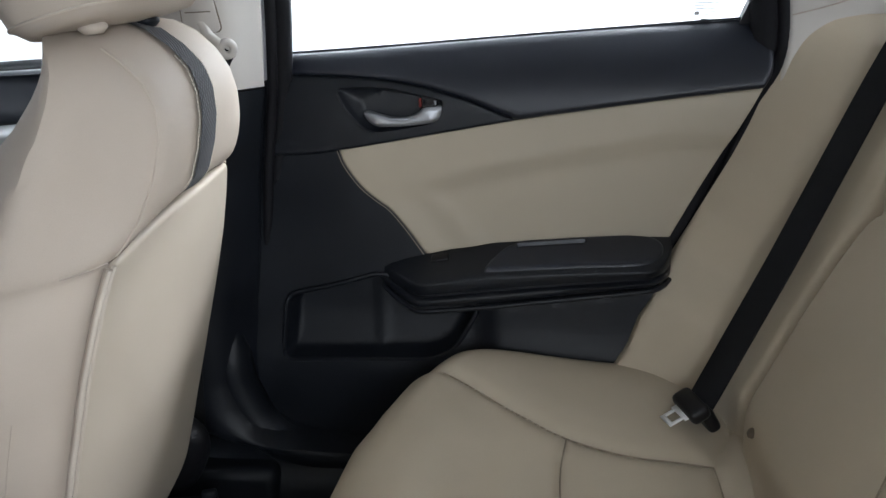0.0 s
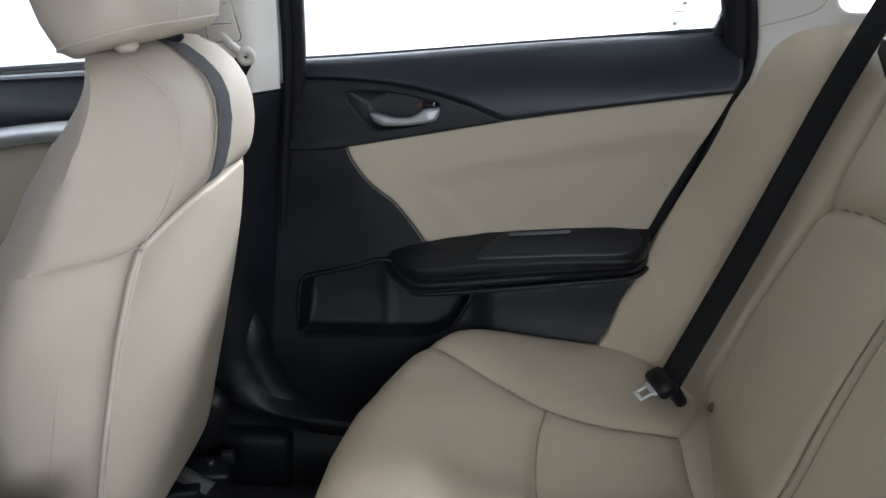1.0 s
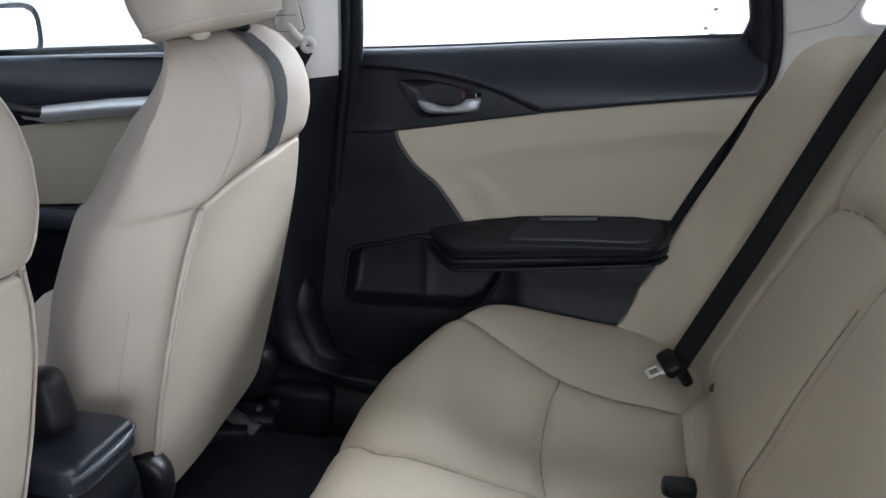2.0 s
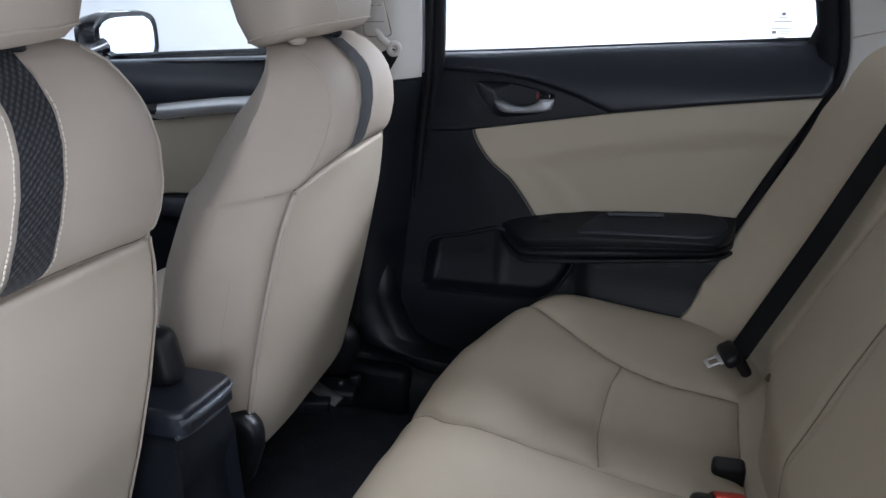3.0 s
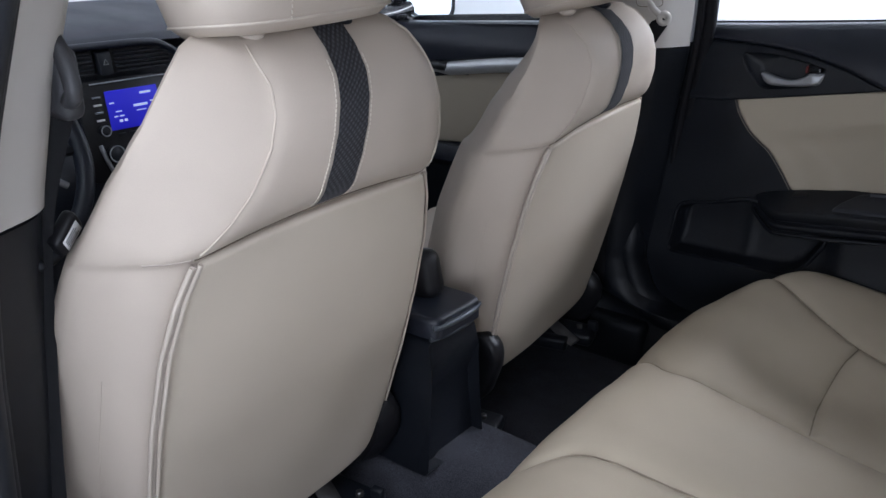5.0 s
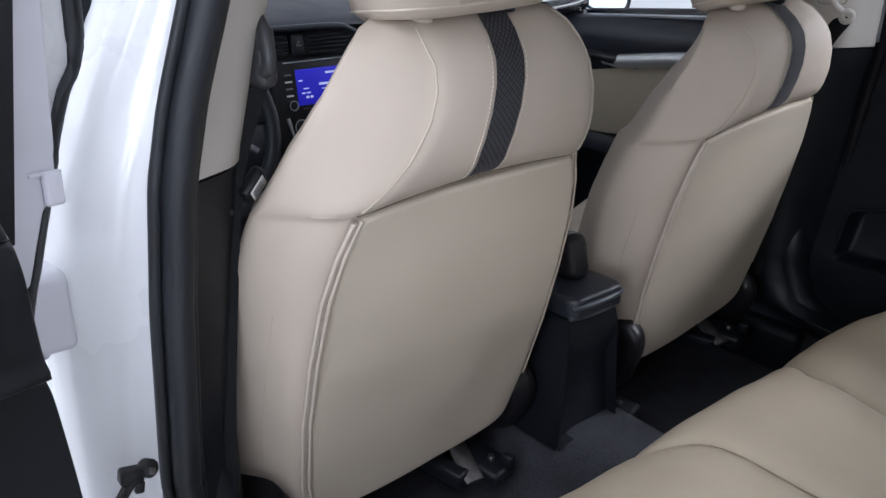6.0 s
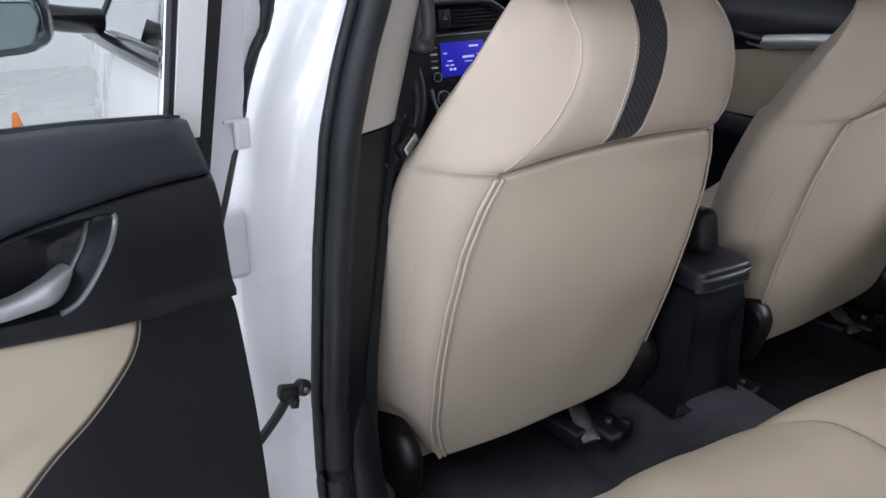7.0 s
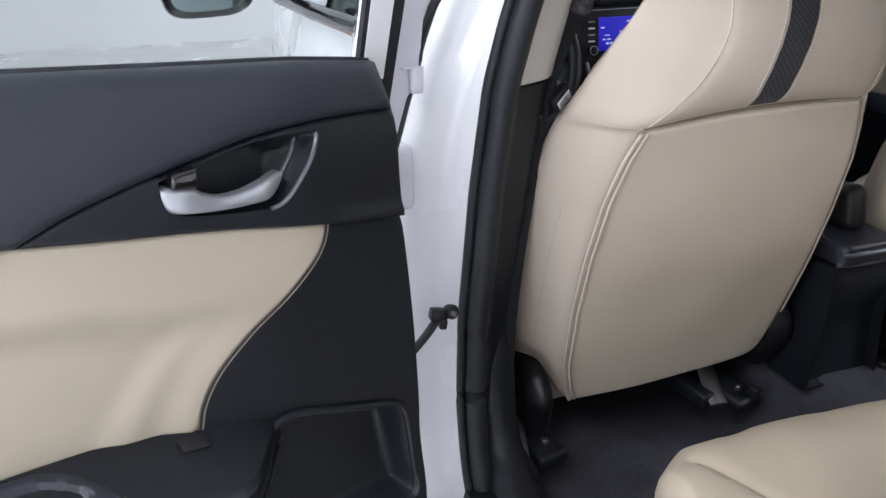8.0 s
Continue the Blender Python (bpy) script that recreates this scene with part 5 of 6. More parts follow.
left_seat = front_seat()
right_seat = copy_thing(left_seat, about((0.0, SEAT_Y, 0.84), (0.033, 0.302, 0.860), 5.0, -2.5, 0, 0.90, 0.88, 0.83) @ Matrix.Translation((-0.25, SEAT_Y, 0.17)) @ Matrix.Diagonal((1 / 0.9, 1 / 0.9, 1 / 0.9, 1)))
BASE[right_seat] = BASE[left_seat]
# the passenger's head restraint is pulled up a little and sits straighter; its stripe runs more upright
for ob in right_seat.children:
    if ob.name.split(".")[0] in ("head_restraint", "post", "collar"):
        at = Vector((-0.04, SEAT_Y, 1.06)) - BASE[left_seat]
        shift, nod = ((0.015, 0.0, 0.013), -6) if ob.name.startswith("head_restraint") else ((0.001, 0.0, 0.011), 0)
        ob.matrix_basis = Matrix.Translation(at + Vector(shift)) @ pose(0, 0, 0, -4, nod, 0) @ Matrix.Translation(-at)
    for ob_part in ob.children:
        if ob_part.name.split(".")[0] in ("stripe", "stitching") and ob.name.startswith("backrest"):
            at = Vector((0.03, SEAT_Y + 0.012, 0.92)) - BASE[left_seat]
            ob_part.matrix_basis = Matrix.Translation(at + Vector((0.0035, 0.0, 0.0))) @ pose(0, 0, 0, -5, 0, 0) @ Matrix.Translation(-at)
for seat, cy, inner in ((left_seat, SEAT_Y, 1), (right_seat, SEAT_Y, -1)):
    high = [(-0.138, 0.30), (-0.136, 0.35), (-0.17, 0.385), (-0.28, 0.38), (-0.42, 0.30), (-0.42, 0.20), (-0.26, 0.18), (-0.19, 0.215)]
    low = [(-0.156, 0.238), (-0.150, 0.285), (-0.180, 0.322), (-0.26, 0.345), (-0.42, 0.33), (-0.42, 0.16), (-0.275, 0.132), (-0.195, 0.162)]
    if inner < 0:
        high = [(-0.100, 0.35), (-0.106, 0.395), (-0.15, 0.425), (-0.25, 0.40), (-0.42, 0.30), (-0.42, 0.20), (-0.22, 0.19), (-0.145, 0.24)]
    for s, shape in ((inner, high), (-inner, low)):
        y0 = cy + s * (0.258 if s == inner else 0.264)
        line = rounded(shape, 0.035, 0.012)
        mid = sum((Vector(p) for p in line), Vector((0, 0))) / len(line)
        rings = [[Vector((mid.x + (p.x - mid.x) * k, y0 + s * off, mid.y + (p.y - mid.y) * k)) for p in line] for k, off in (((0.86, -0.040), (0.97, -0.015), (0.97, 0.002), (0.95, 0.008), (0.90, 0.012), (0.82, 0.015), (0.5, 0.016)) if s == inner else ((0.80, -0.022), (0.97, -0.010), (1.0, 0.0), (0.98, 0.010), (0.93, 0.020), (0.84, 0.030), (0.66, 0.038), (0.35, 0.042)))]
        part("hinge_cover", loft(rings), PLASTIC_DARK, seat, "black plastic hinge cover")

# ---- rear seat ----
def bench_seams(s):
    outer = [(0.285, 0.601), (0.316, 0.578), (0.378, 0.535), (0.425, 0.506), (0.485, 0.474), (0.56, 0.455), (0.62, 0.449), (0.686, 0.450)]
    cross = [(0.485, 0.474), (0.472, 0.40), (0.472, 0.29), (0.490, 0.165)]
    within = [(0.155, 0.245), (0.20, 0.222), (0.249, 0.184), (0.30, 0.174), (0.386, 0.166), (0.505, 0.150), (0.64, 0.132), (0.705, 0.125)]
    roll = [(0.686, 0.450), (0.695, 0.26), (0.702, 0.125)]
    wing = [(0.686, 0.450), (0.72, 0.51), (0.73, 0.54)]
    if s < 0:
        within = [(x, y - 0.055) for x, y in within]
    return [np.array([(p.x, s * p.y) for p in curve([(*q, 0) for q in line], 0.015)]) for line in (outer, cross, within, roll, wing)]


def bench_front(y):
    return interp(abs(y), [(0.0, 0.165), (0.12, 0.165), (0.2, 0.158), (0.35, 0.160), (0.45, 0.175), (0.52, 0.200), (0.58, 0.232), (0.64, 0.285), (0.68, 0.37)]) + 0.008 * float(ease(-0.12, -0.32, y)) - 0.025 * float(ease(-0.45, -0.60, y))


def bench_top(x, y, seams):
    a = np.abs(y)
    base = 0.468 - 0.020 * ease(0.06, 0.22, a) + 0.022 * ease(0.30, 0.48, a) + 0.030 * ease(0.45, 0.66, a)
    base = base + 0.028 * ease(0.62, 0.30, x) - 0.022 * ease(0.30, 0.16, x) - 0.012 * ease(0.6, 0.72, x)
    base = base - 0.020 * np.exp(-((a - 0.33) / 0.13) ** 2) * ease(0.26, 0.40, x) + 0.014 * np.exp(-((a - 0.33) / 0.16) ** 2) * ease(0.40, 0.30, x)
    q = np.stack([x.ravel(), y.ravel()], 1)
    d = np.full(len(q), 9.0)
    for line in seams:
        d = np.minimum(d, seg_dist(q, line))
    d = d.reshape(x.shape)
    return base - 0.0055 * np.exp(-(d / 0.011) ** 2) - 0.004 * np.exp(-(d / 0.0028) ** 2) + 0.004 * ease(0.0, 0.06, d)


def bench_cushion():
    seams = bench_seams(1) + bench_seams(-1)
    ys = np.linspace(-0.675, 0.675, 271)
    ts = np.linspace(0, 1, 111)
    front = np.array([bench_front(y) for y in ys])
    x = front[None, :] + (0.765 - front[None, :]) * ts[:, None]
    y = np.repeat(ys[None, :], len(ts), 0)
    z = bench_top(x, y, seams)
    near = x - front[None, :]
    r = 0.075
    z = z - r * (1 - np.sqrt(np.clip(1 - np.clip(1 - near / r, 0, 1) ** 2, 0, 1))) * 0.8
    edge = 0.675 - np.abs(y)
    z = z - 0.035 * (1 - np.sqrt(np.clip(1 - np.clip(1 - edge / 0.035, 0, 1) ** 2, 0, 1)))
    bm = bmesh.new()
    rows = [[bm.verts.new((x[i, j], y[i, j], z[i, j])) for j in range(len(ys))] for i in range(len(ts))]
    skirt = [[bm.verts.new((front[j] - dx, ys[j], zz if zz else z[0, j] - 0.03)) for j in range(len(ys))] for dx, zz in ((-0.012, 0.20), (-0.004, 0.30), (0.0, None))]
    rows = skirt + rows
    for a, b in zip(rows[:-1], rows[1:]):
        for k in range(len(ys) - 1):
            bm.faces.new([a[k], a[k + 1], b[k + 1], b[k]])
    for j, flip in ((0, False), (len(ys) - 1, True)):
        side = [row[j] for row in rows]
        drop = [bm.verts.new((v.co.x, v.co.y, 0.20)) for v in side]
        for k in range(len(side) - 1):
            f = [side[k], side[k + 1], drop[k + 1], drop[k]]
            bm.faces.new(f[::-1] if flip else f)
    return bm, seams


LEAN_BACK = radians(27.5)


def bolster(y, s):
    """How far the outer wings of the backrest stand forward."""
    a = abs(y)
    gap = interp(s, [(0.0, 0.495), (0.13, 0.507), (0.24, 0.522), (0.35, 0.523), (0.387, 0.516), (0.45, 0.522), (0.52, 0.535), (0.60, 0.555), (0.70, 0.58)])
    t = np.clip((a - gap) / (interp(s, [(0.0, 0.645), (0.12, 0.660), (0.20, 0.698), (0.27, 0.715)]) - gap), 0, 1)
    return interp(s, [(-0.05, 0.172), (0.0, 0.166), (0.03, 0.153), (0.06, 0.142), (0.09, 0.136), (0.16, 0.133), (0.28, 0.132), (0.36, 0.132), (0.41, 0.135), (0.46, 0.1415), (0.52, 0.154), (0.60, 0.157), (0.70, 0.14)]) * t ** 2.0, gap


def back_place(y, s, d=0.0):
    n = (-math.cos(LEAN_BACK), math.sin(LEAN_BACK))
    b, gap = bolster(y, s)
    top = interp(abs(y), [(0.0, 0.70), (0.50, 0.695), (0.60, 0.675), (0.66, 0.655), (0.715, 0.648)])
    roll = -0.09 * max(0.0, (s - top + 0.11) / 0.11) ** 2 - 0.035 * float(ease(0.09, -0.01, s))
    o = b + d + roll
    return Vector((0.698 + s * math.sin(LEAN_BACK) + n[0] * o, y, 0.45 + s * math.cos(LEAN_BACK) + n[1] * o))


def back_seams(s):
    gap = [(0.490, -0.05), (0.498, 0.05), (0.507, 0.13), (0.522, 0.24), (0.523, 0.35), (0.516, 0.387), (0.522, 0.45), (0.535, 0.52), (0.555, 0.60), (0.57, 0.66)]
    brow = [(0.516, 0.387), (0.48, 0.397), (0.442, 0.405), (0.358, 0.416), (0.282, 0.414), (0.22, 0.395), (0.19, 0.37)]
    low = [(0.142, -0.04), (0.148, 0.06), (0.158, 0.13), (0.178, 0.20), (0.194, 0.27), (0.205, 0.33), (0.215, 0.39)]
    low2 = [(x + 0.018, t) for x, t in low[:-1]]
    out = []
    for line, depth in ((gap, 2.8), (brow, 1.0), (low, 1.0), (low2, 0.7)):
        out.append((np.array([(s * p.x, p.y) for p in curve([(*q, 0) for q in line], 0.015)]), depth))
    return out


def back_swell(a, up):
    """The stuffing of the backrest, by the distance from the middle and the height."""
    return 0.012 * np.exp(-((a - 0.33) / 0.11) ** 2) * np.exp(-((up - 0.16) / 0.14) ** 2) + 0.010 * ease(0.38, 0.46, up) * ease(0.60, 0.50, a)


def bench_back():
    ys = np.linspace(-0.715, 0.715, 287)
    ss = np.linspace(-0.06, 0.68, 124)
    tops = [interp(abs(y), [(0.0, 0.70), (0.50, 0.695), (0.60, 0.675), (0.66, 0.655), (0.715, 0.648)]) for y in ys]
    seams = back_seams(1) + back_seams(-1)
    gy, gs = np.meshgrid(ys, ss)
    gs = np.where(gs > 0.3, 0.3 + (gs - 0.3) * (np.array(tops)[None, :] - 0.3) / 0.38, gs)
    q = np.stack([gy.ravel(), gs.ravel()], 1)
    relief = np.zeros(len(q))
    for line, depth in seams:
        d = seg_dist(q, line)
        relief -= depth * (0.006 * np.exp(-(d / 0.009) ** 2) + 0.004 * np.exp(-(d / 0.003) ** 2))
    a = np.abs(q[:, 0])
    relief += back_swell(a, q[:, 1])
    relief = relief.reshape(gy.shape)
    bm = bmesh.new()
    rows = [[bm.verts.new(back_place(ys[j], gs[i, j], relief[i, j])) for j in range(len(ys))] for i in range(len(ss))]
    tail = []
    for back in (0.02, 0.10):
        tail.append([bm.verts.new(rows[-1][j].co + Vector((back, 0, -0.2 * back))) for j in range(len(ys))])
    rows += tail
    for p, r in zip(rows[:-1], rows[1:]):
        for k in range(len(ys) - 1):
            bm.faces.new([p[k], p[k + 1], r[k + 1], r[k]])
    return bm


def rear_seat():
    root = thing("rear_seat", (0.45, 0.0, 0.2), "beige leather rear bench seat with stitched panels", "car seat", put=pose(-0.012, 0.018, 0.0))
    bm, seams = bench_cushion()
    cushion = part("cushion", bm, BENCH_LEATHER, root, "wide beige leather seat cushion")
    for line in seams:
        line = np.array([q for q in line if abs(q[1]) < 0.665 and q[0] - bench_front(q[1]) > 0.004 and q[0] < 0.70])
        if len(line) > 2:
            z = bench_top(line[:, 0], line[:, 1], seams)
            near = np.clip(1 - (line[:, 0] - np.array([bench_front(y) for y in line[:, 1]])) / 0.075, 0, 1)
            edge = np.clip(1 - (0.675 - np.abs(line[:, 1])) / 0.035, 0, 1)
            z = z - 0.06 * (1 - np.sqrt(1 - near ** 2)) - 0.035 * (1 - np.sqrt(1 - edge ** 2))
            part("seam", tube([(x, y, k + 0.0022) for (x, y), k in zip(line, z)], 0.0012, 5), BENCH_SEAM, cushion)
    back = part("backrest", bench_back(), BENCH_LEATHER, root, "reclined beige leather backrest with side wings")
    for line, depth in back_seams(1) + back_seams(-1):
        if depth < 1.5:
            part("seam", tube([back_place(y, t, -0.010 * depth + 0.0022 + float(back_swell(abs(y), t))) for y, t in line if 0.0 < t < 0.6 and abs(y) < 0.497], 0.0011, 5), BENCH_SEAM, back)
    for s in (1, -1):
        c = back_place(s * 0.440, 0.062, 0.004)
        part("anchor_button", drum(0.0075, 0.008, Matrix.Translation(c) @ pose(0, 0, 0, 0, -90 + math.degrees(LEAN_BACK), 0), 0.002, 16), shader("brown_button", (0.10, 0.075, 0.05), 0.5), back, "small round brown anchor button")


rear_seat()


def ribbon(points, width, across, thick=0.0016):
    """A strap: a flat band along a line."""
    rows = []
    w = Vector(across).normalized()
    p = [Vector(q) for q in points]
    for i, q in enumerate(p):
        d = (p[min(i + 1, len(p) - 1)] - p[max(i - 1, 0)]).normalized()
        side = (w - d * w.dot(d)).normalized()
        n = side.cross(d).normalized()
        rows.append([q + side * width * f + n * thick * g for f, g in ((-0.5, -1), (-0.46, -1.5), (0, -1.2), (0.46, -1.5), (0.5, -1), (0.5, 1), (0.46, 1.5), (0, 1.2), (-0.46, 1.5), (-0.5, 1))])
    return loft(rows)


def rear_belt(s):
    root = thing("seat_belt", (0.68, s * 0.525, 0.46), "black seat belt with a steel tongue against the rear seat", "seat belt", put=pose(-0.012, 0.018, 0.002))
    line = [Vector((0.682, s * 0.528, 0.500)).lerp(Vector((0.945, s * 0.624, 1.010)), 1.38 * i / 28) for i in range(29)]
    n = Vector((-math.cos(LEAN_BACK), 0, math.sin(LEAN_BACK)))
    push = []
    for p in line:
        up = (p - Vector((0.698, 0, 0.45))).dot(Vector((math.sin(LEAN_BACK), 0, math.cos(LEAN_BACK))))
        push.append(max(max(0.0, (back_place(p.y + dy, up, 0.004) - p).dot(n)) for dy in (-0.018, 0.0, 0.018)))
    push = [max(push[max(0, i - 4):i + 5]) for i in range(29)]
    push = [float(np.mean(push[max(0, i - 4):i + 5])) for i in range(29)]
    for p, k in zip(line, push):
        p += n * k
    part("webbing", ribbon(line, 0.043, (-0.66, s * 0.75, 0)), WEB, root, "black woven webbing")
    base = Matrix.Translation((0.668, s * 0.522, 0.496)) @ pose(0, 0, 0, 0, -30, s * 14)
    part("tongue_grip", turned(box((-0.016, -0.034, -0.010), (0.016, 0.034, 0.014), 0.009, 3), base), PLASTIC_DARK, root, "black plastic tongue grip")
    part("anchor", turned(box((0.0, -0.030, -0.040), (0.020, 0.030, 0.0), 0.008, 3), base), PLASTIC_DARK, root)
    blade = bmesh.new()
    for lo, hi in (((-0.040, -0.015, -0.002), (-0.014, -0.009, 0.001)), ((-0.040, 0.009, -0.002), (-0.014, 0.015, 0.001)), ((-0.046, -0.015, -0.002), (-0.039, 0.015, 0.001)), ((-0.024, -0.020, -0.002), (-0.010, 0.020, 0.001))):
        box(lo, hi, 0.0008, 1, blade)
    part("tongue", turned(blade, Matrix.Translation((0.668, s * 0.520, 0.498)) @ pose(0, 0, 0, 0, -24, s * 18)), BRIGHT_STEEL, root, "bright steel tongue")


rear_belt(1)


def buckle(at, turn, label):
    """A buckle of the rear belts on its short strap; at is the middle of its top."""
    root = thing("belt_buckle", at, label, "belt buckle", "rear belt buckles", put=pose(-0.032, 0.012, 0.014))
    m = Matrix.Translation(at) @ pose(0, 0, 0, *turn)
    body = part("body", turned(box((-0.024, -0.015, -0.060), (0.024, 0.015, 0.0), 0.008, 3), m), PLASTIC_DARK, root)
    part("stalk", turned(box((-0.018, -0.005, -0.11), (0.018, 0.005, -0.055), 0.003), m), WEB, root)
    return root, body, m


buckle((0.692, 0.248, 0.440), (6, 0, 4), "black plastic seat belt buckle standing in the bench fold")
flat_root, flat_body, flat_m = buckle((0.693, 0.098, 0.456), (68, 0, 6), "black seat belt buckle with a red button")
part("button", turned(box((-0.020, 0.012, -0.037), (0.020, 0.0185, -0.008), 0.002), flat_m), RED, flat_body, "red release button")
part("shoulder", turned(box((-0.050, -0.013, -0.052), (-0.014, 0.013, -0.004), 0.011, 3), flat_m), PLASTIC_DARK, flat_root, "rounded black side of the buckle")

# ---- centre console and the belts of the front seats ----
def console():
    root = thing("centre_console", (-0.25, -0.03, 0.30), "black centre console with a padded lid and silver edging", "console", put=about((-0.05, -0.03, 0.55), (-0.016, -0.054, 0.588), sx=0.96))
    cy, w = -0.030, 0.066
    rows = []
    for x, z0, z1, k in ((-0.075, 0.29, 0.44, 1.02), (-0.052, 0.29, 0.50, 1.04), (-0.060, 0.28, 0.535, 1.02), (-0.35, 0.27, 0.52, 1.0), (-0.60, 0.27, 0.46, 1.05), (-0.95, 0.27, 0.50, 1.2)):
        rows.append([Vector((x, cy + y * k, z)) for y, z in ((-w - 0.01, z0), (-w, (z0 + z1) / 2), (-w + 0.004, z1 - 0.012), (-w + 0.016, z1), (w - 0.016, z1), (w - 0.004, z1 - 0.012), (w, (z0 + z1) / 2), (w + 0.01, z0))])
    part("body", loft(rows), PLASTIC, root, "black grained plastic body")
    lid = panel(rounded([(-0.40, cy - w), (-0.40, cy + w), (-0.062, cy + w), (-0.042, cy + w - 0.01), (-0.042, cy - w + 0.01), (-0.062, cy - w)], 0.016, 0.008), lambda u, v, d: Vector((u, v, 0.578 + 0.02 * (u + 0.05) + d)), 0.014, edge=0.010, thick=0.026)
    part("lid", lid, SOFT_BLACK, root, "padded black armrest lid")
    for z, mat, name in ((0.562, EDGING, "upper_edging"), (0.541, EDGING, "lower_edging")):
        bow = [(-0.0405 - 0.010 * (abs(f) ** 3) - (0.006 if z < 0.55 else 0), cy + f * (w - 0.004), z) for f in np.linspace(-1, 1, 25)]
        part(name, tube(bow, 0.0055, 8, flat=1.0), mat, root, "grey silver edging strip")


console()


def front_buckle(at):
    root = thing("belt_buckle", at, "black front seat belt buckle beside the console", "belt buckle", "front belt buckles", put=pose(0.035, -0.02, 0.040))
    m = Matrix.Translation(at) @ pose(0, 0, 0, 0, -12, 0)
    part("body", turned(box((-0.040, -0.024, -0.04), (0.036, 0.024, 0.045), 0.022, 4), m), PLASTIC_DARK, root)
    part("stalk", turned(box((-0.014, -0.006, -0.16), (0.014, 0.006, -0.01), 0.004), m), PLASTIC_DARK, root)


front_buckle((-0.135, -0.020, 0.605))


def driver_belt():
    root = thing("seat_belt", (-0.10, -0.68, 0.27), "black front seat belt hanging from its pillar guide", "seat belt", "front seat belts", put=about((-0.107, -0.66, 0.893), (-0.052, -0.648, 0.915), sx=0.9, sy=0.8))
    top = Vector((-0.092, -0.618, 1.035))
    hang = [(-0.112, 0.666, 0.90), (-0.120, 0.690, 0.75), (-0.125, 0.715, 0.55), (-0.13, 0.73, 0.34)]
    line = curve([top] + [(x, -y, z) for x, y, z in hang], 0.03)
    part("webbing", ribbon(line, 0.046, (0.39, 0.92, 0)), WEB, root, "black woven webbing")
    m = Matrix.Translation((-0.108, -0.634, 0.876)) @ pose(0, 0, 0, 38, 8, 22) @ Matrix.Diagonal((0.72, 0.78, 0.50, 1))
    tongue = part("tongue_grip", turned(box((-0.013, -0.030, -0.030), (0.013, 0.030, 0.026), 0.010, 3), m), PLASTIC_DARK, root, "black plastic belt tongue")
    part("tag", turned(box((0.0131, -0.020, -0.020), (0.0142, 0.020, 0.012), 0.0003, 1), m), LEGEND, tongue, "pale printed tag")
    for k in range(4):
        part("tag_print", turned(box((0.0143, -0.016, -0.015 + 0.006 * k), (0.0146, 0.013 - 0.004 * (k % 2), -0.0125 + 0.006 * k), 0, 1), m), GUIDE, tongue, smooth=False)
    ring = curve([top + Vector((dx, -0.004, dz)) for dx, dz in ((-0.032, -0.012), (0.03, -0.012), (0.036, 0.012), (0.016, 0.045), (-0.014, 0.045), (-0.036, 0.012))], 0.008, closed=True)
    part("guide", tube(ring, 0.010, 8, True, up=(0, 1, 0)), GUIDE, root, "plastic belt guide loop")
    part("guide_cover", box((top.x - 0.03, top.y - 0.016, 1.0), (top.x + 0.03, top.y + 0.016, 1.075), 0.013, 3), GUIDE, root)
    part("button", drum(0.006, 0.010, pose(-0.10, -0.674, 0.85, 90, 0, 0), 0.002, 12), PLASTIC, root)
    slot = rounded([(-0.128, 1.015), (-0.128, 1.14), (-0.088, 1.14), (-0.088, 1.015)], 0.012, 0.008)
    part("adjuster", panel(slot, lambda u, v, d: Vector((u + 0.02, -(interp(v, [(0.93, 0.680), (1.06, 0.662), (1.30, 0.589)]) - d - 0.002), v)), 0.012, edge=0.004, thick=0.01), TRIM, root, "beige height adjuster plate")


def trim_y(x, z):
    """The inner face of the right pillar's trim."""
    xa, ya = a_line(z)
    return ya + interp(x - xa, [(-0.17, -0.04), (-0.14, -0.074), (-0.10, -0.088), (-0.065, -0.084), (-0.036, -0.062), (-0.014, -0.022)])


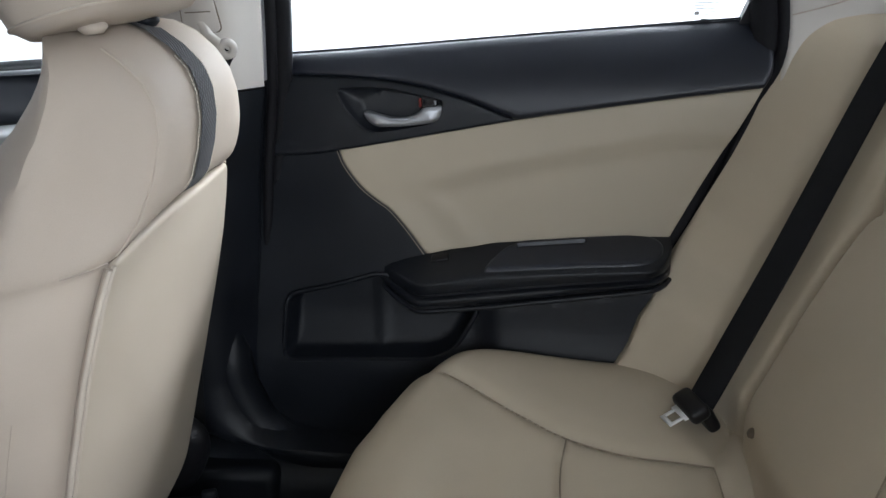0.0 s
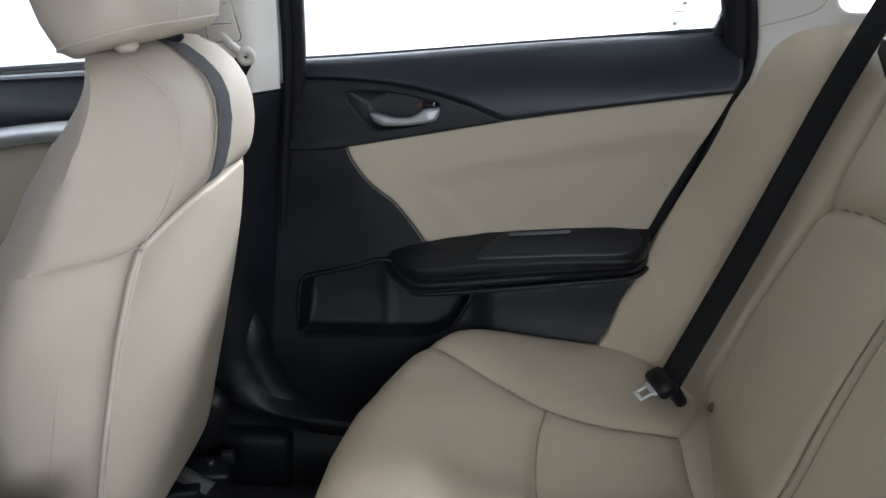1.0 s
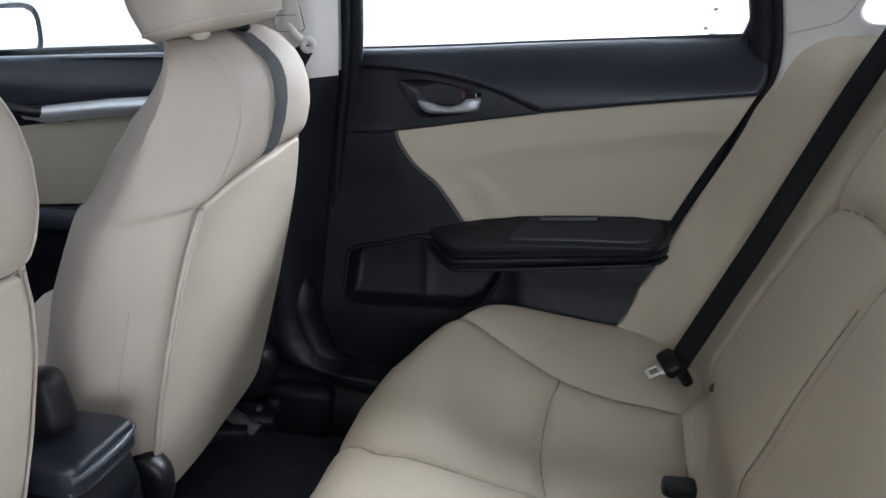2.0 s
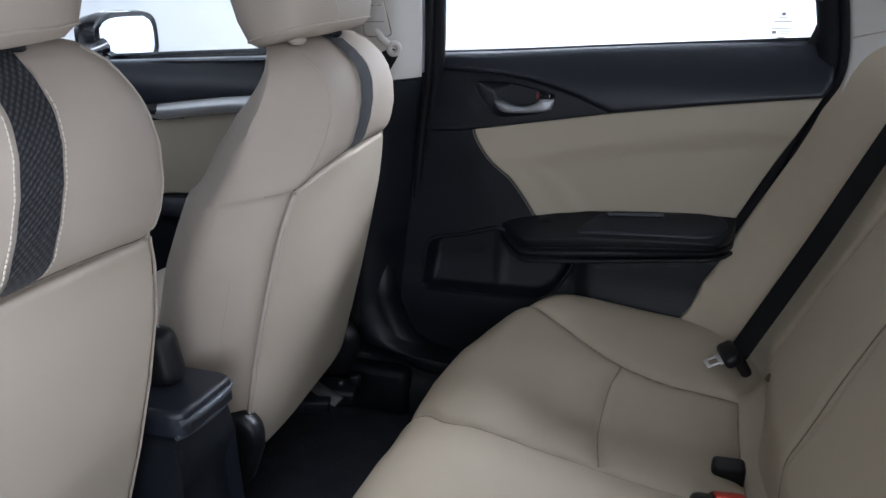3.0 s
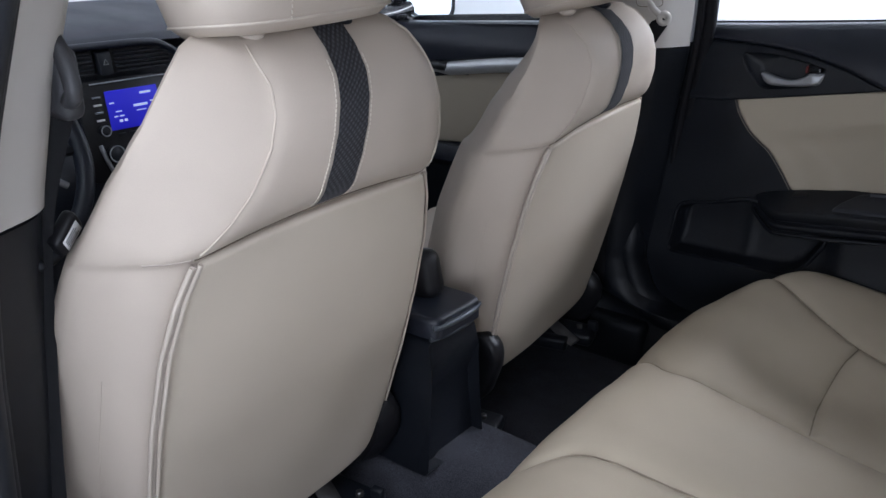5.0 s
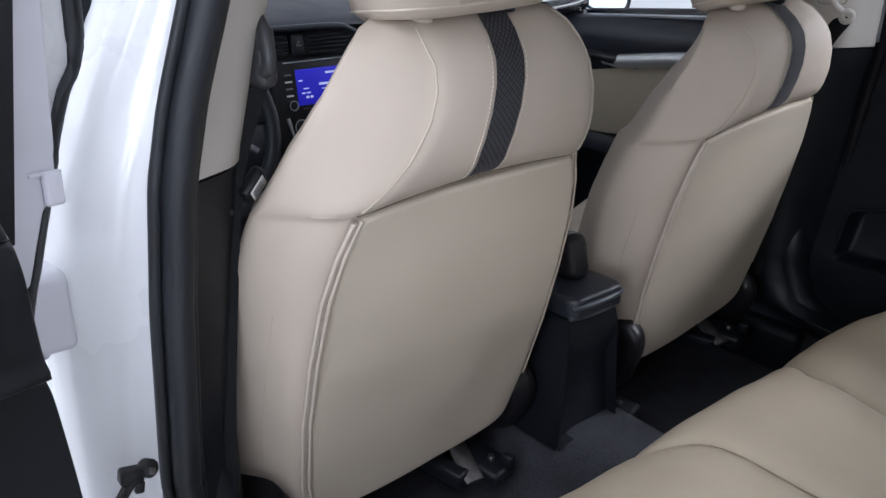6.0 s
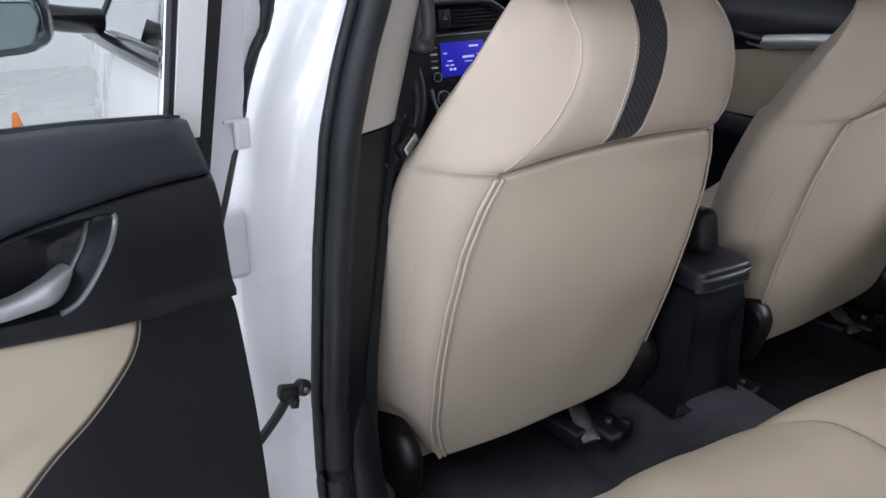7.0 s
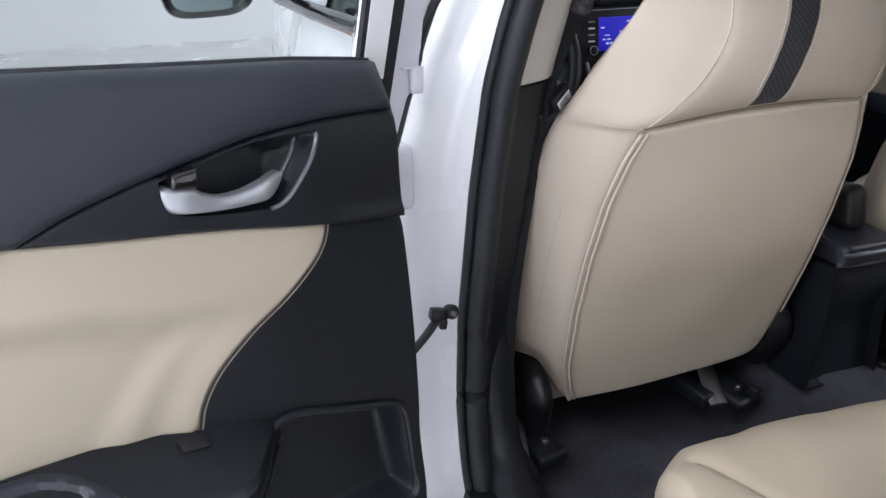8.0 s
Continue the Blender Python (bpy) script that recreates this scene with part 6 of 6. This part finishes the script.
def passenger_belt():
    root = thing("seat_belt", (-0.10, 0.66, 0.27), "black front seat belt under a pale adjustable pillar guide", "seat belt", "front seat belts")

    def on(u, v, d):
        return Vector((u, trim_y(u, v) - d, v))

    plate = rounded([(-0.068, 1.030), (-0.063, 1.108), (-0.024, 1.108), (-0.020, 1.030)], 0.010, 0.004)
    part("adjuster", panel(plate, lambda u, v, d: on(u, v, d + 0.004), 0.008, edge=0.003, thick=0.010), TRIM, root, "pale height adjuster plate")
    part("adjuster_gap", tube([on(p.x, p.y, 0.001) for p in plate], 0.0015, 6, True), SEAM, root, "dark gap round the plate")
    for z in (1.088, 1.058):
        part("slider_edge", tube([on(u, z + 0.03 * (u + 0.04), 0.0045) for u in (-0.060, -0.044, -0.028)], 0.0008, 5), SEAM, root)
    hub = Vector((-0.016, trim_y(-0.016, 1.006) - 0.016, 1.006))
    ring = [hub + Vector((0.0085 * math.cos(a * math.tau / 20), 0.004 * math.cos(a * math.tau / 20), 0.0095 * math.sin(a * math.tau / 20))) for a in range(20)]
    part("guide", tube(ring, 0.0065, 8, True, up=(0, 1, 0)), TRIM, root, "pale plastic belt guide loop")
    part("guide_arm", tube([on(-0.046, 1.046, -0.004), on(-0.036, 1.026, 0.006), hub + Vector((-0.010, 0.0, 0.006))], 0.0075, 10), TRIM, root)
    line = curve([hub + Vector((-0.004, 0.004, 0.0)), (-0.035, 0.625, 0.975), (-0.07, 0.626, 0.90), (-0.10, 0.636, 0.75), (-0.125, 0.643, 0.55), (-0.14, 0.652, 0.34)], 0.03)
    part("webbing", ribbon(line, 0.032, (1, 0.25, 0)), WEB, root, "black woven webbing")


driver_belt()
passenger_belt()


# ---- dashboard ----
def dashboard():
    root = thing("dashboard", (-1.12, 0.0, 0.45), "black dashboard with air vents and a centre display", "dashboard", put=about((-1.106, -0.06, 0.872), (-0.910, -0.064, 0.885), 0, 10, 0, 0.885))
    prof = [(-1.44, 0.985), (-1.30, 0.987), (-1.19, 0.984), (-1.13, 0.974), (-1.112, 0.962), (-1.128, 0.955), (-1.16, 0.945), (-1.165, 0.90), (-1.14, 0.80), (-1.10, 0.74), (-1.06, 0.70), (-1.05, 0.62), (-1.10, 0.50), (-1.30, 0.45)]
    smooth_prof = curve([(x, 0, z) for x, z in prof], 0.015)
    rows = [[Vector((p.x - 0.10 * (abs(y) / 0.75) ** 4, y, p.z - 0.03 * (abs(y) / 0.75) ** 2)) for p in smooth_prof] for y in np.linspace(-0.74, 0.74, 41)]
    part("body", loft(rows, caps=False, loop=False), SOFT_BLACK, root, "soft black dashboard body")
    cowl = curve([(-1.115, -0.74, 0.962), (-1.112, -0.45, 0.968), (-1.112, -0.20, 0.964), (-1.112, 0.00, 0.962), (-1.108, 0.055, 0.952), (-1.098, 0.095, 0.925), (-1.085, 0.125, 0.88), (-1.075, 0.145, 0.82)], 0.02)
    part("cowl", tube(cowl, 0.009, 10), SOFT_BLACK, root, "raised black cowl round the vents")

    yc = -0.045

    def stack(y, z, d=0.0):
        """On the sloping centre panel."""
        return Vector((-1.118 + 0.30 * (0.90 - z) + d, yc + y, z))

    def plate(name, y0, y1, z0, z1, d0, d1, mat, parent, label="", r=0.002):
        bm = box((d0, y0, z0), (d1, y1, z1), r)
        for v in bm.verts:
            v.co = stack(v.co.y, v.co.z, v.co.x)
        return part(name, bm, mat, parent, label)

    plate("centre_panel", -0.135, 0.135, 0.66, 0.885, 0.0, 0.012, PLASTIC_DARK, root, "smooth black centre panel", 0.006)
    for y0, y1 in ((-0.135, -0.075), (-0.030, 0.125)):
        vent = plate("air_vent", y0, y1, 0.895, 0.950, -0.03, 0.008, PLASTIC_DARK, root, "black air vent", 0.004)
        for i in range(5):
            plate("slat", y0 + 0.006, y1 - 0.006, 0.901 + 0.0095 * i, 0.9045 + 0.0095 * i, 0.006, 0.020, PLASTIC, vent, "", 0.001)
    hazard = plate("hazard_button", -0.070, -0.035, 0.897, 0.948, 0.0, 0.022, PLASTIC, root, "grey black hazard button", 0.004)
    tri = [stack(-0.0525 + 0.0075 * math.sin(a), 0.925 + 0.0075 * math.cos(a), 0.0235) for a in (0, math.tau / 3, 2 * math.tau / 3)]
    part("hazard_sign", tube(tri, 0.0009, 5, True), LEGEND, hazard)
    part("trim_line", tube([stack(y, 0.880, 0.014) for y in (-0.10, 0.0, 0.10)], 0.0016, 6), SILVER, root)
    display = plate("display", -0.068, 0.069, 0.772, 0.860, 0.010, 0.0145, SCREEN, root, "bright blue lit display", 0.001)
    for y0, y1, z0, z1 in ((0.020, 0.050, 0.845, 0.853), (-0.062, -0.050, 0.832, 0.837), (-0.002, 0.036, 0.818, 0.827), (0.044, 0.058, 0.824, 0.829), (0.004, 0.030, 0.808, 0.811),
                           (-0.050, -0.034, 0.812, 0.816), (-0.056, -0.046, 0.801, 0.806), (-0.042, -0.030, 0.801, 0.806), (-0.045, -0.036, 0.789, 0.798), (-0.032, -0.024, 0.789, 0.798)):
        bm = box((0.0148, y0, z0), (0.0154, y1, z0 + 0.6 * (z1 - z0)), 0)
        for v in bm.verts:
            v.co = stack(v.co.y, v.co.z, v.co.x)
        part("display_text", bm, SCREEN_TEXT, display, "", smooth=False)
    for i in range(4):
        plate("button", -0.100, -0.080, 0.848 - 0.017 * i, 0.852 - 0.017 * i, 0.012, 0.0150, LEGEND if i % 2 else DULL_SILVER, root, "", 0.0008)
        plate("button", 0.080, 0.100, 0.848 - 0.017 * i, 0.852 - 0.017 * i, 0.012, 0.0150, DULL_SILVER, root, "", 0.0008)
        plate("button", -0.055 + 0.03 * i, -0.035 + 0.03 * i, 0.758, 0.764, 0.012, 0.017, PLASTIC, root, "", 0.001)

    def knob(y, z, r):
        m = Matrix.Translation(stack(y, z, 0.018)) @ pose(0, 0, 0, 0, 73, 0)
        k = part("knob", drum(r, 0.022, m, 0.003, 24), PLASTIC, root, "round black knob with a silver ring")
        part("ring", tube([m @ Vector((r * math.cos(a * math.tau / 24), r * math.sin(a * math.tau / 24), 0.011)) for a in range(24)], 0.0016, 6, True), SILVER, k)

    knob(-0.090, 0.777, 0.012)
    knob(-0.075, 0.722, 0.019)
    part("side_trim", tube([stack(-0.105, 0.745, 0.014), stack(-0.098, 0.71, 0.018), stack(-0.088, 0.68, 0.02)], 0.005, 8), SILVER, root, "bright silver side trim")


dashboard()


def steering_wheel():
    at = Vector((-0.70, -0.535, 0.83))
    root = thing("steering_wheel", at, "black leather steering wheel with silver accents", "steering wheel", put=about(at, (-0.57, -0.512, 0.851), 0, 3, 0, 0.945))
    m = Matrix.Translation(at) @ pose(0, 0, 0, 0, 66, 0)
    part("rim", tube([m @ Vector((0.178 * math.cos(a * math.tau / 60), 0.178 * math.sin(a * math.tau / 60), 0)) for a in range(60)], 0.0155, 12, True), SOFT_BLACK, root, "black leather rim")
    part("hub", turned(box((-0.07, -0.085, -0.05), (0.08, 0.085, 0.0), 0.02, 3), m), PLASTIC, root, "black airbag hub")
    for a, b in (((0.0, 0.17), (0.0, 0.07)), ((0.0, -0.17), (0.0, -0.07)), ((0.165, 0.03), (0.06, 0.03))):
        part("spoke", tube([m @ Vector((*a, -0.008)), m @ Vector((*b, -0.02))], 0.016, 8, flat=0.6), PLASTIC_DARK, root)
    part("accent", tube([m @ Vector((0.03, 0.10, 0.0)), m @ Vector((0.06, 0.135, 0.002))], 0.006, 8), SILVER, root, "silver spoke accent")
    part("column", tube([m @ Vector((0, 0, -0.05)), m @ Vector((0, 0, -0.36))], 0.05, 12), PLASTIC, root)


steering_wheel()


# ---- things standing in the showroom ----
def traffic_cone(at):
    root = thing("traffic_cone", at, "small orange traffic cone on the showroom floor", "traffic cone")
    x, y, z = at
    part("base", box((x - 0.16, y - 0.16, z), (x + 0.16, y + 0.16, z + 0.035), 0.01), RUBBER, root, "black rubber base")
    rings = [[Vector((x + r * math.cos(a * math.tau / 24), y + r * math.sin(a * math.tau / 24), z + h)) for a in range(24)] for r, h in ((0.095, 0.035), (0.09, 0.05), (0.012, 0.385), (0.006, 0.39))]
    part("body", loft(rings), ORANGE, root)


traffic_cone((-3.53, -1.055, -0.06))
